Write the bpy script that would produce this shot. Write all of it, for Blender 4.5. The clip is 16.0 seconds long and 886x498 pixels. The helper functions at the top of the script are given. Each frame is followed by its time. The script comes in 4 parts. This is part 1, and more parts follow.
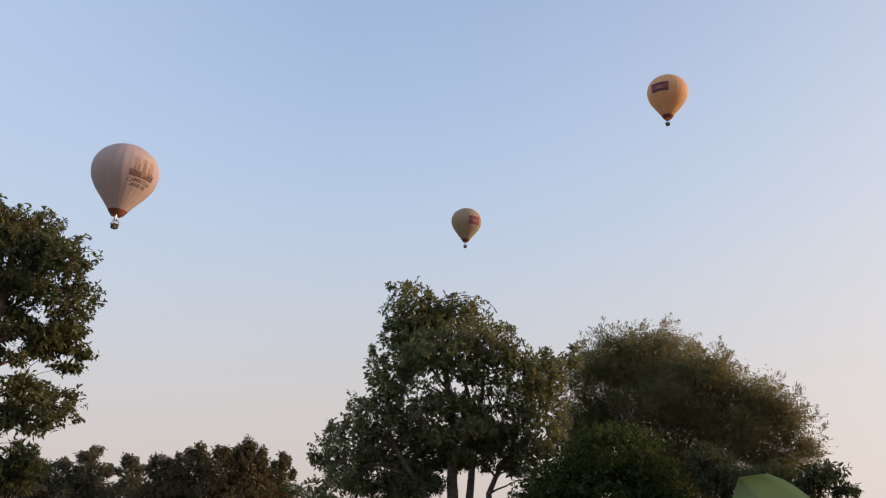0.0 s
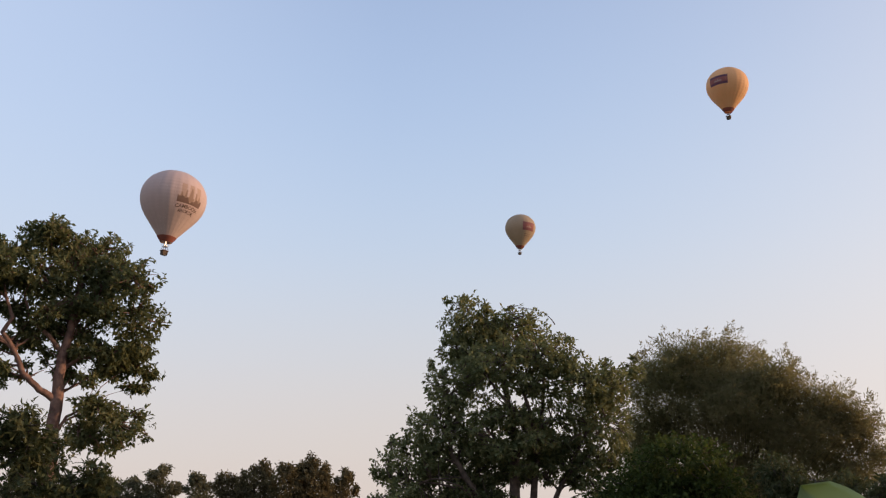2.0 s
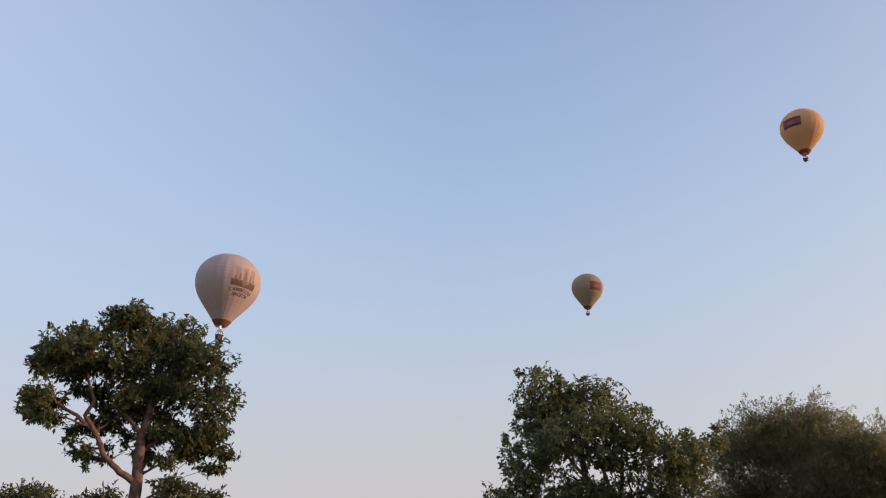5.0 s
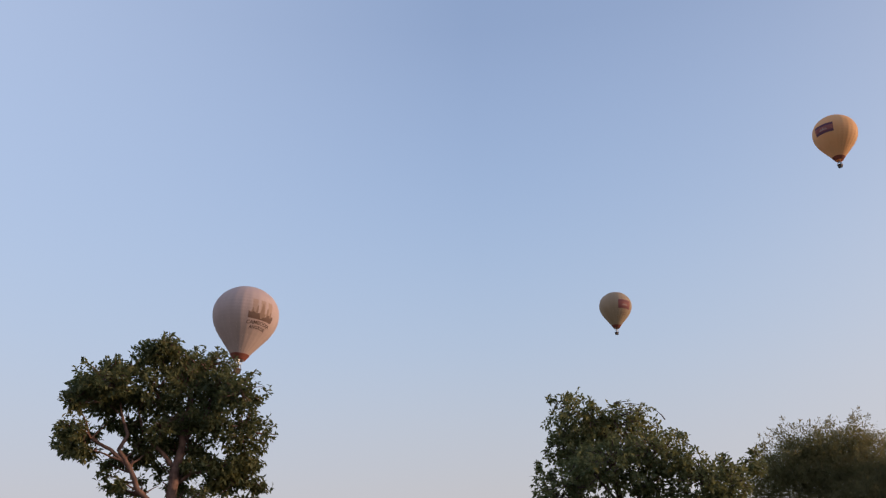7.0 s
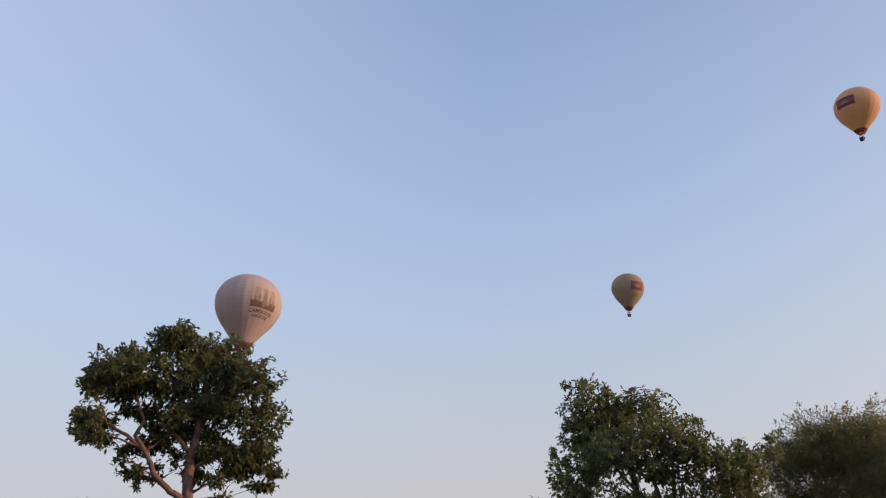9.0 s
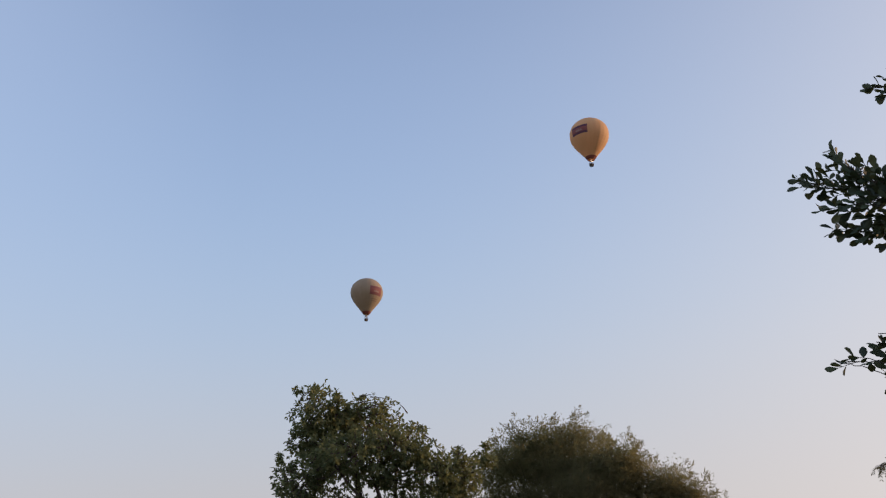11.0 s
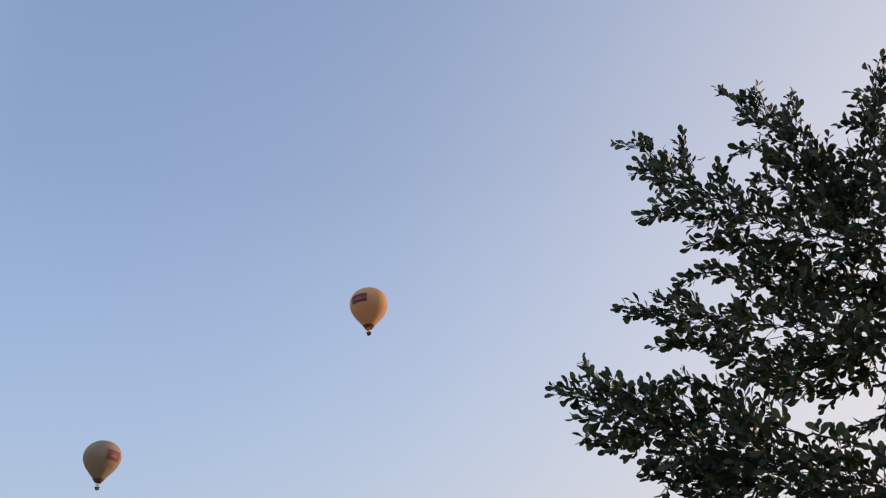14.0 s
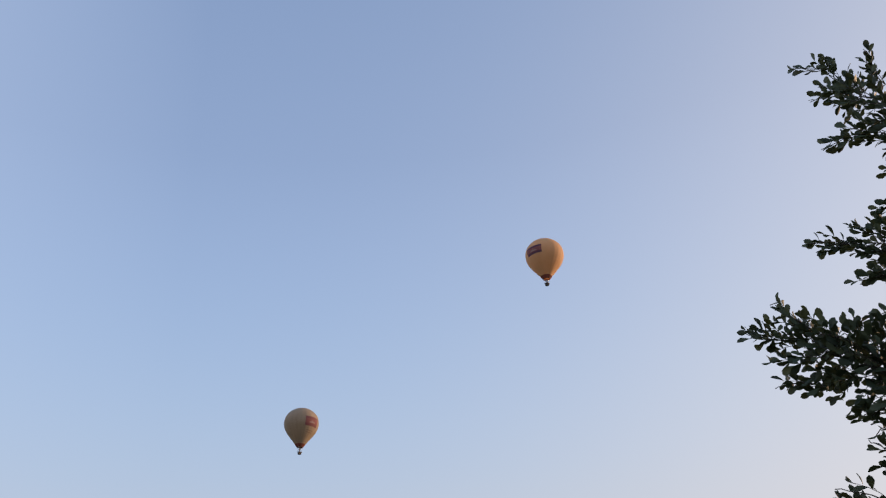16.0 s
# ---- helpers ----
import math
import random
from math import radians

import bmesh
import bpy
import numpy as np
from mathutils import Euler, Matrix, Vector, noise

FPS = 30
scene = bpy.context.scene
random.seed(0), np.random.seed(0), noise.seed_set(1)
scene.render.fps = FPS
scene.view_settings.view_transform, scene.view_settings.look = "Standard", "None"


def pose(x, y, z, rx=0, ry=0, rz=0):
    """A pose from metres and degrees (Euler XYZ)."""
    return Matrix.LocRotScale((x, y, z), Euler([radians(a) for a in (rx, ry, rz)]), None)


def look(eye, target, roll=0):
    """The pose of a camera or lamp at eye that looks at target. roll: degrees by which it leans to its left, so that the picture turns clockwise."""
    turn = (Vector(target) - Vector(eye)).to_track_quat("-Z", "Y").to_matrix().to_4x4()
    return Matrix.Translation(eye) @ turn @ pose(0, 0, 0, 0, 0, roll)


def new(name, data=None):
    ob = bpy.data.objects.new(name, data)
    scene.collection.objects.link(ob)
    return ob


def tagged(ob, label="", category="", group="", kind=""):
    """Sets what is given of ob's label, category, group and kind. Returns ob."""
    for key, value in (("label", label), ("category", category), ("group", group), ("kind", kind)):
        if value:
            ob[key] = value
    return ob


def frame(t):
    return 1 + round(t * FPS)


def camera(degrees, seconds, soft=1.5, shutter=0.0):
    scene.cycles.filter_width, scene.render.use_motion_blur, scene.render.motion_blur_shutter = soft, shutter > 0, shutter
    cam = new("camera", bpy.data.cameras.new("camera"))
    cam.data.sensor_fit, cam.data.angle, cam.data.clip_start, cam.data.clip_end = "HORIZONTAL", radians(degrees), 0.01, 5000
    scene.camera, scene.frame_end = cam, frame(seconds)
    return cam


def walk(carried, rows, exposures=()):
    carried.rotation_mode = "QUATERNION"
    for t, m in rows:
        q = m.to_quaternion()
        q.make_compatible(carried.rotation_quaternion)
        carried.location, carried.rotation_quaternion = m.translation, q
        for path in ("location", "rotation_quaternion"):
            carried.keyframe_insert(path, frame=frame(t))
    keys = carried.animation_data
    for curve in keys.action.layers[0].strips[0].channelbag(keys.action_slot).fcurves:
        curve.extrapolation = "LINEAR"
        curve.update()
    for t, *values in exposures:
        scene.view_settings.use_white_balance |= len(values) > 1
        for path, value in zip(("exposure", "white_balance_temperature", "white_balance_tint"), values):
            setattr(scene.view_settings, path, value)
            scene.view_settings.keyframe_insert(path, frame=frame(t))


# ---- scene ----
PATH = [
    (0.0, 0.000, -0.000, -0.000, 0.00, 16.40, -0.00),
    (0.5, 0.012, -0.010, -0.006, 0.61, 16.48, 0.17),
    (1.0, 0.007, -0.033, -0.006, 2.20, 16.78, 0.00),
    (1.5, 0.009, -0.037, 0.001, 3.54, 16.57, 0.11),
    (2.0, 0.006, -0.060, -0.009, 4.06, 17.33, 0.53),
    (2.5, -0.006, -0.045, -0.006, 4.48, 19.16, 0.94),
    (3.0, -0.010, -0.053, -0.008, 6.01, 19.65, 1.45),
    (3.5, -0.004, -0.054, 0.006, 7.77, 19.68, 1.71),
    (4.0, -0.010, -0.060, 0.016, 8.53, 20.37, 1.40),
    (6.3, -0.033, -0.056, 0.033, 9.88, 23.78, 0.59),
    (6.5, -0.036, -0.059, 0.036, 10.49, 23.91, 0.82),
    (7.0, -0.028, -0.041, 0.040, 11.21, 24.07, 1.34),
    (7.5, -0.040, -0.046, 0.043, 11.09, 24.29, 1.01),
    (8.0, -0.044, -0.052, 0.061, 12.12, 24.38, 0.75),
    (8.2, -0.041, -0.033, 0.060, 12.45, 24.38, 0.91),
    (10.3, -0.059, 0.066, -0.038, 7.15, 21.12, 3.50),
    (10.5, -0.073, 0.069, -0.030, 3.68, 21.83, 3.80),
    (11.0, 0.038, 0.042, -0.022, -5.21, 22.94, 3.79),
    (11.5, 0.046, 0.043, -0.023, -11.09, 22.08, 3.07),
    (12.0, 0.043, 0.034, -0.060, -13.10, 19.76, 2.64),
    (12.5, 0.026, 0.054, -0.072, -12.15, 18.94, 3.69),
    (13.0, 0.058, 0.125, 0.008, -15.38, 23.18, 6.39),
    (13.5, 0.046, 0.086, 0.012, -19.82, 29.54, 7.05),
    (14.0, 0.043, 0.086, 0.037, -21.37, 33.63, 6.12),
    (14.5, 0.040, 0.061, 0.031, -19.91, 34.30, 6.16),
    (15.0, 0.051, 0.093, 0.024, -19.42, 33.07, 5.92),
    (15.5, 0.033, 0.113, 0.014, -16.91, 32.25, 4.45),
    (16.0, 0.003, 0.098, 0.016, -9.05, 32.25, 4.46),
]
cam = camera(54.88, 16.0, soft=1.22)
EYE = 1.6
walk(cam, [(t, pose(x, y, EYE + z, 90 + pitch, roll, yaw)) for t, x, y, z, yaw, pitch, roll in PATH],
     exposures=[(0.0, 0.10, 6660, 10), (1.0, 0.08, 6680, 10), (2.0, 0.20, 6810, 11), (3.0, 0.10, 6620, 10), (3.5, 0.08, 6600, 10), (4.5, 0.05, 6560, 10), (6.5, -0.07, 6460, 11), (8.0, -0.05, 6450, 11), (10.5, 0.01, 6400, 10),
                (11.2, -0.10, 6360, 10), (12.5, 0.05, 6510, 10), (13.2, -0.01, 6420, 10), (13.7, -0.04, 6360, 10), (14.5, -0.04, 6380, 10), (16.0, -0.03, 6380, 10)])


def polar(bearing, reach, z=0.0):
    """A place by its bearing from the onlooker (degrees, to the left of the y axis), distance and height."""
    b = radians(bearing)
    return Vector((-math.sin(b) * reach, math.cos(b) * reach, z))


# ---- world and sun: a hazy low sun ahead and to the right ----
SUN_BEARING, SUN_RISE = -82.0, 9.0
world = bpy.data.worlds.new("world")
scene.world = world
world.use_nodes = True
wn, wl = world.node_tree.nodes, world.node_tree.links
wn.clear()
sky = wn.new("ShaderNodeTexSky")
sky.sky_type = "NISHITA"
sky.sun_disc = False
sky.sun_elevation, sky.sun_rotation = radians(SUN_RISE), radians(-SUN_BEARING)
sky.altitude, sky.air_density, sky.dust_density, sky.ozone_density = 0, 1.0, 1.0, 2.0


def wmath(op, a, b=None):
    n = wn.new("ShaderNodeMath")
    n.operation = op
    for k, x in enumerate((a, b)):
        if x is None:
            continue
        if isinstance(x, (int, float)):
            n.inputs[k].default_value = x
        else:
            wl.new(x, n.inputs[k])
    return n.outputs[0]


# morning haze: grey-pink at the horizon, soft blue above, paler and warmer towards the sun
wco = wn.new("ShaderNodeTexCoord")
wsep = wn.new("ShaderNodeSeparateXYZ")
wl.new(wco.outputs["Generated"], wsep.inputs[0])
rise = wn.new("ShaderNodeValToRGB")
HAZE = [(0.0, (0.585, 0.515, 0.49)), (0.07, (0.59, 0.545, 0.535)), (0.17, (0.555, 0.57, 0.615)), (0.30, (0.458, 0.568, 0.73)), (0.46, (0.352, 0.480, 0.71)), (0.62, (0.295, 0.395, 0.61)), (1.0, (0.18, 0.27, 0.46))]
while len(rise.color_ramp.elements) < len(HAZE):
    rise.color_ramp.elements.new(0.5)
for e, (p, c) in zip(rise.color_ramp.elements, HAZE):
    e.position, e.color = p, (*c, 1)
rise.color_ramp.interpolation = "B_SPLINE"
wl.new(wmath("MAXIMUM", wsep.outputs["Z"], 0.0), rise.inputs["Fac"])
toward = wn.new("ShaderNodeVectorMath")
toward.operation = "DOT_PRODUCT"
wl.new(wco.outputs["Generated"], toward.inputs[0])
toward.inputs[1].default_value = polar(SUN_BEARING, 1.0, math.tan(radians(SUN_RISE))).normalized()
sunward = wmath("MAXIMUM", toward.outputs["Value"], 0.0)
low_glow = wmath("MULTIPLY", wmath("POWER", sunward, 2.05), wmath("POWER", wmath("SUBTRACT", 1.0, wmath("MAXIMUM", wsep.outputs["Z"], 0.0)), 1.6))
pale = wn.new("ShaderNodeMix")
pale.data_type = "RGBA"
wl.new(wmath("MINIMUM", wmath("MULTIPLY", wmath("POWER", sunward, 3.9), 1.05), 1.0), pale.inputs[0])
wl.new(rise.outputs["Color"], pale.inputs[6])
pale.inputs[7].default_value = (0.84, 0.79, 0.80, 1)
warm = wn.new("ShaderNodeMix")
warm.data_type = "RGBA"
wl.new(wmath("MINIMUM", low_glow, 1.0), warm.inputs[0])
wl.new(pale.outputs[2], warm.inputs[6])
warm.inputs[7].default_value = (0.89, 0.79, 0.74, 1)
away = wn.new("ShaderNodeVectorMath")
away.operation = "DOT_PRODUCT"
wl.new(wco.outputs["Generated"], away.inputs[0])
away.inputs[1].default_value = polar(SUN_BEARING + 180, 1.0)
opposite = wn.new("ShaderNodeMix")
opposite.data_type = "RGBA"
wl.new(wmath("MULTIPLY", wmath("MULTIPLY", wmath("MAXIMUM", away.outputs["Value"], 0.0), wmath("MAXIMUM", wsep.outputs["Z"], 0.0)), 1.5), opposite.inputs[0])
wl.new(warm.outputs[2], opposite.inputs[6])
opposite.inputs[7].default_value = (0.60, 0.71, 0.93, 1)
back = wn.new("ShaderNodeBackground")
back.inputs["Strength"].default_value = 1.0
glow = wn.new("ShaderNodeBackground")
glow.inputs["Strength"].default_value = 0.006
both = wn.new("ShaderNodeAddShader")
wout = wn.new("ShaderNodeOutputWorld")
wl.new(opposite.outputs[2], back.inputs["Color"])
wl.new(sky.outputs[0], glow.inputs["Color"])
wl.new(back.outputs[0], both.inputs[0])
wl.new(glow.outputs[0], both.inputs[1])
wl.new(both.outputs[0], wout.inputs["Surface"])

sun_data = bpy.data.lights.new("sun", "SUN")
sun_data.energy, sun_data.angle, sun_data.color = 3.5, radians(2.0), (1.0, 0.63, 0.38)
sun = new("sun", sun_data)
sun.matrix_world = look(polar(SUN_BEARING, 200, 200 * math.tan(radians(SUN_RISE))), (0, 0, 0))


# ---- materials ----
def material(name):
    m = bpy.data.materials.new(name)
    m.use_nodes = True
    nt = m.node_tree
    nt.nodes.clear()
    out = nt.nodes.new("ShaderNodeOutputMaterial")
    return m, nt.nodes, nt.links, out


def ramp(nodes, stops):
    r = nodes.new("ShaderNodeValToRGB")
    while len(r.color_ramp.elements) < len(stops):
        r.color_ramp.elements.new(0.5)
    for e, (p, c) in zip(r.color_ramp.elements, stops):
        e.position, e.color = p, (*c, 1)
    return r


def noise_tex(nodes, links, scale, detail=4.0, space="Object"):
    co = nodes.new("ShaderNodeTexCoord")
    n = nodes.new("ShaderNodeTexNoise")
    n.inputs["Scale"].default_value, n.inputs["Detail"].default_value = scale, detail
    links.new(co.outputs[space], n.inputs["Vector"])
    return n


def leaf_material(name, stops, through_colour, share=0.35, rough=0.5, patch=0.6, single=False, gloss=0.3, vary=0.75):
    """Leaves: a colour of its own for each leaf, broad patches, waxy gloss, and light shining through."""
    m, n, l, out = material(name)
    if single:
        rnd = n.new("ShaderNodeObjectInfo").outputs["Random"]
    else:
        rnd = n.new("ShaderNodeNewGeometry").outputs["Random Per Island"]
    big = noise_tex(n, l, patch, 2.0)
    mix = n.new("ShaderNodeMath")
    mix.operation = "MULTIPLY_ADD"
    l.new(big.outputs["Fac"], mix.inputs[0])
    mix.inputs[1].default_value = 0.7
    half = n.new("ShaderNodeMath")
    half.operation = "MULTIPLY_ADD"
    l.new(rnd, half.inputs[0])
    half.inputs[1].default_value, half.inputs[2].default_value = vary, 0.125 - vary / 2
    l.new(half.outputs[0], mix.inputs[2])
    r = ramp(n, stops)
    l.new(mix.outputs[0], r.inputs["Fac"])
    p = n.new("ShaderNodeBsdfPrincipled")
    p.inputs["Roughness"].default_value = rough
    p.inputs["Specular IOR Level"].default_value = gloss
    l.new(r.outputs["Color"], p.inputs["Base Color"])
    tr = n.new("ShaderNodeBsdfTranslucent")
    tint = n.new("ShaderNodeMix")
    tint.data_type, tint.blend_type = "RGBA", "MIX"
    tint.inputs[0].default_value = 0.6
    l.new(r.outputs["Color"], tint.inputs[6])
    tint.inputs[7].default_value = (*through_colour, 1)
    l.new(tint.outputs[2], tr.inputs["Color"])
    ms = n.new("ShaderNodeMixShader")
    ms.inputs[0].default_value = share
    l.new(p.outputs[0], ms.inputs[1])
    l.new(tr.outputs[0], ms.inputs[2])
    l.new(ms.outputs[0], out.inputs["Surface"])
    return m


def bark_material(name, dark, light, scale=6.0):
    m, n, l, out = material(name)
    a = noise_tex(n, l, scale, 6.0)
    b = noise_tex(n, l, scale * 7, 3.0)
    r = ramp(n, [(0.3, dark), (0.7, light)])
    l.new(a.outputs["Fac"], r.inputs["Fac"])
    p = n.new("ShaderNodeBsdfPrincipled")
    p.inputs["Roughness"].default_value = 0.9
    l.new(r.outputs["Color"], p.inputs["Base Color"])
    bump = n.new("ShaderNodeBump")
    bump.inputs["Strength"].default_value, bump.inputs["Distance"].default_value = 0.6, 0.02
    l.new(b.outputs["Fac"], bump.inputs["Height"])
    l.new(bump.outputs[0], p.inputs["Normal"])
    l.new(p.outputs[0], out.inputs["Surface"])
    return m


def fabric_material(name, colour, faded, share=0.3):
    """Thin balloon nylon: faint horizontal panel seams, weathering, and light through the cloth."""
    m, n, l, out = material(name)
    a = noise_tex(n, l, 0.25, 5.0)
    r = ramp(n, [(0.3, faded), (0.7, colour)])
    l.new(a.outputs["Fac"], r.inputs["Fac"])
    wave = n.new("ShaderNodeTexWave")
    wave.bands_direction = "Z"
    wave.inputs["Scale"].default_value, wave.inputs["Distortion"].default_value = 0.28, 0.4
    co = n.new("ShaderNodeTexCoord")
    l.new(co.outputs["Object"], wave.inputs["Vector"])
    bump = n.new("ShaderNodeBump")
    bump.inputs["Strength"].default_value, bump.inputs["Distance"].default_value = 0.25, 0.05
    l.new(wave.outputs["Fac"], bump.inputs["Height"])
    p = n.new("ShaderNodeBsdfPrincipled")
    p.inputs["Roughness"].default_value = 0.65
    p.inputs["Specular IOR Level"].default_value = 0.2
    l.new(r.outputs["Color"], p.inputs["Base Color"])
    l.new(bump.outputs[0], p.inputs["Normal"])
    tr = n.new("ShaderNodeBsdfTranslucent")
    l.new(r.outputs["Color"], tr.inputs["Color"])
    ms = n.new("ShaderNodeMixShader")
    ms.inputs[0].default_value = share
    l.new(p.outputs[0], ms.inputs[1])
    l.new(tr.outputs[0], ms.inputs[2])
    l.new(ms.outputs[0], out.inputs["Surface"])
    return m


def plain_material(name, dark, light, rough=0.7, scale=4.0, metal=0.0):
    m, n, l, out = material(name)
    a = noise_tex(n, l, scale, 5.0)
    r = ramp(n, [(0.3, dark), (0.7, light)])
    l.new(a.outputs["Fac"], r.inputs["Fac"])
    p = n.new("ShaderNodeBsdfPrincipled")
    p.inputs["Roughness"].default_value, p.inputs["Metallic"].default_value = rough, metal
    l.new(r.outputs["Color"], p.inputs["Base Color"])
    l.new(p.outputs[0], out.inputs["Surface"])
    return m


def flame_material():
    m, n, l, out = material("burner_flame")
    e = n.new("ShaderNodeEmission")
    e.inputs["Color"].default_value, e.inputs["Strength"].default_value = (1.0, 0.74, 0.50, 1), 2.6
    l.new(e.outputs[0], out.inputs["Surface"])
    return m


MANGO = leaf_material("mango_leaves", [(0.15, (0.057, 0.077, 0.038)), (0.50, (0.102, 0.120, 0.056)), (0.85, (0.178, 0.170, 0.079))], (0.193, 0.193, 0.063), 0.38, 0.75)
CENTRE = leaf_material("broadleaf_leaves", [(0.15, (0.086, 0.110, 0.054)), (0.50, (0.142, 0.162, 0.076)), (0.85, (0.245, 0.227, 0.105))], (0.270, 0.262, 0.087), 0.42, 0.78)
BAMBOO = leaf_material("bamboo_leaves", [(0.15, (0.149, 0.112, 0.068)), (0.45, (0.186, 0.159, 0.081)), (0.85, (0.204, 0.220, 0.102))], (0.274, 0.250, 0.110), 0.58, 0.95, patch=0.30, gloss=0.05, vary=0.35)
VINE = leaf_material("vine_leaves", [(0.15, (0.023, 0.035, 0.010)), (0.50, (0.042, 0.063, 0.016)), (0.85, (0.082, 0.099, 0.025))], (0.094, 0.124, 0.026), 0.35, 0.7, gloss=0.15)
SHRUB = leaf_material("shrub_leaves", [(0.15, (0.042, 0.053, 0.027)), (0.50, (0.065, 0.078, 0.035)), (0.85, (0.106, 0.105, 0.050))], (0.112, 0.122, 0.040), 0.3, 0.75, gloss=0.15)
# distant leaves: haze of the air is mixed into this paler, greyer olive
FAR_HAZED = leaf_material("hazed_distant_leaves", [(0.15, (0.100, 0.100, 0.062)), (0.50, (0.135, 0.130, 0.080)), (0.85, (0.180, 0.160, 0.100))], (0.16, 0.15, 0.08), 0.35, 0.85, patch=0.15, gloss=0.1)
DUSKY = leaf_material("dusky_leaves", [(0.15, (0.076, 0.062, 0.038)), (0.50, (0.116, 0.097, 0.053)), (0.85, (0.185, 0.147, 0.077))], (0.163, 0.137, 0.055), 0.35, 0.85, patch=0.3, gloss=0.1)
NEAR_STOPS = [(0.15, (0.026, 0.038, 0.022)), (0.50, (0.042, 0.060, 0.032)), (0.85, (0.075, 0.092, 0.048))]
NEAR = leaf_material("thick_leaves", NEAR_STOPS, (0.08, 0.10, 0.03), 0.12, 0.55, 1.5)
NEAR_ONE = leaf_material("thick_leaf", NEAR_STOPS, (0.08, 0.10, 0.03), 0.12, 0.55, 1.5, single=True)
FEATHER = leaf_material("feathery_leaves", [(0.15, (0.06, 0.055, 0.025)), (0.5, (0.10, 0.085, 0.035)), (0.85, (0.15, 0.11, 0.05))], (0.2, 0.15, 0.05), 0.4)
BANANA = leaf_material("banana_leaf", [(0.20, (0.26, 0.33, 0.16)), (0.50, (0.31, 0.38, 0.19)), (0.85, (0.36, 0.43, 0.22))], (0.36, 0.46, 0.22), 0.5, 0.5, 6.0)
BANANA_DARK = leaf_material("banana_leaf_dark", [(0.2, (0.010, 0.036, 0.016)), (0.5, (0.014, 0.046, 0.02)), (0.85, (0.02, 0.06, 0.026))], (0.012, 0.05, 0.02), 0.12, 0.75, 5.0)
BANANA_PALE = leaf_material("banana_leaf_pale", [(0.2, (0.20, 0.26, 0.20)), (0.85, (0.32, 0.38, 0.30))], (0.25, 0.32, 0.2), 0.3, 0.6, 9.0)
RIB = plain_material("leaf_rib", (0.16, 0.24, 0.09), (0.26, 0.34, 0.15), 0.5, 9.0)
BARK_RED = bark_material("reddish_bark", (0.083, 0.044, 0.035), (0.219, 0.126, 0.096))
BARK_GREY = bark_material("grey_bark", (0.055, 0.040, 0.032), (0.16, 0.112, 0.090))
BARK_DARK = bark_material("dark_bark", (0.035, 0.028, 0.022), (0.08, 0.065, 0.05), 14.0)
CULM = bark_material("bamboo_culms", (0.05, 0.042, 0.02), (0.11, 0.09, 0.045), 9.0)
GROUND = plain_material("dry_grass_ground", (0.05, 0.06, 0.025), (0.13, 0.115, 0.055), 0.95, 0.35)

WHITE_CLOTH = fabric_material("pale_pink_nylon", (0.574, 0.443, 0.418), (0.525, 0.402, 0.377), 0.20)
YELLOW_CLOTH = fabric_material("golden_yellow_nylon", (0.807, 0.470, 0.239), (0.748, 0.426, 0.208), 0.22)
# the far balloon's yellow, greyed in the colour itself for the haze before it
HAZED_YELLOW = fabric_material("hazed_yellow_nylon", (0.476, 0.361, 0.254), (0.426, 0.320, 0.221), 0.28)
RED_CLOTH = fabric_material("red_scoop_nylon", (0.344, 0.123, 0.090), (0.295, 0.098, 0.074), 0.35)
PRINT_BROWN = fabric_material("brown_print", (0.164, 0.102, 0.086), (0.213, 0.135, 0.111), 0.2)
PRINT_SKY = fabric_material("faded_tan_print", (0.459, 0.328, 0.271), (0.492, 0.353, 0.295), 0.3)
PRINT_TAN = fabric_material("tan_print", (0.295, 0.197, 0.156), (0.344, 0.230, 0.180), 0.25)
PRINT_DARK = fabric_material("dark_lettering", (0.12, 0.08, 0.07), (0.15, 0.095, 0.08), 0.15)
# flag colours, all four with contrast lowered to stand in for haze
FLAG_BLUE = fabric_material("flag_blue", (0.15, 0.075, 0.12), (0.18, 0.09, 0.13), 0.3)
FLAG_HAZED = fabric_material("hazed_flag_edge", (0.295, 0.115, 0.123), (0.271, 0.107, 0.115), 0.3)
FLAG_RED = fabric_material("flag_red", (0.385, 0.148, 0.139), (0.353, 0.131, 0.123), 0.35)
FLAG_WHITE = fabric_material("flag_white", (0.508, 0.344, 0.312), (0.459, 0.303, 0.271), 0.35)
TAPE = plain_material("load_tape", (0.55, 0.50, 0.46), (0.68, 0.62, 0.57), 0.7, 3.0)
WICKER = plain_material("dark_wicker", (0.05, 0.035, 0.025), (0.11, 0.075, 0.05), 0.85, 14.0)
LEATHER = plain_material("leather_trim", (0.12, 0.06, 0.04), (0.17, 0.09, 0.06), 0.6, 8.0)
STEEL = plain_material("burner_steel", (0.30, 0.30, 0.31), (0.45, 0.45, 0.46), 0.35, 9.0, 0.9)
FLAME = flame_material()


# ---- mesh helpers ----
def mesh_from(name, verts, faces, mat, smooth=False):
    me = bpy.data.meshes.new(name)
    me.from_pydata([tuple(v) for v in verts], [], [tuple(f) for f in faces])
    me.materials.append(mat)
    if smooth:
        me.polygons.foreach_set("use_smooth", [True] * len(me.polygons))
    me.update()
    return me


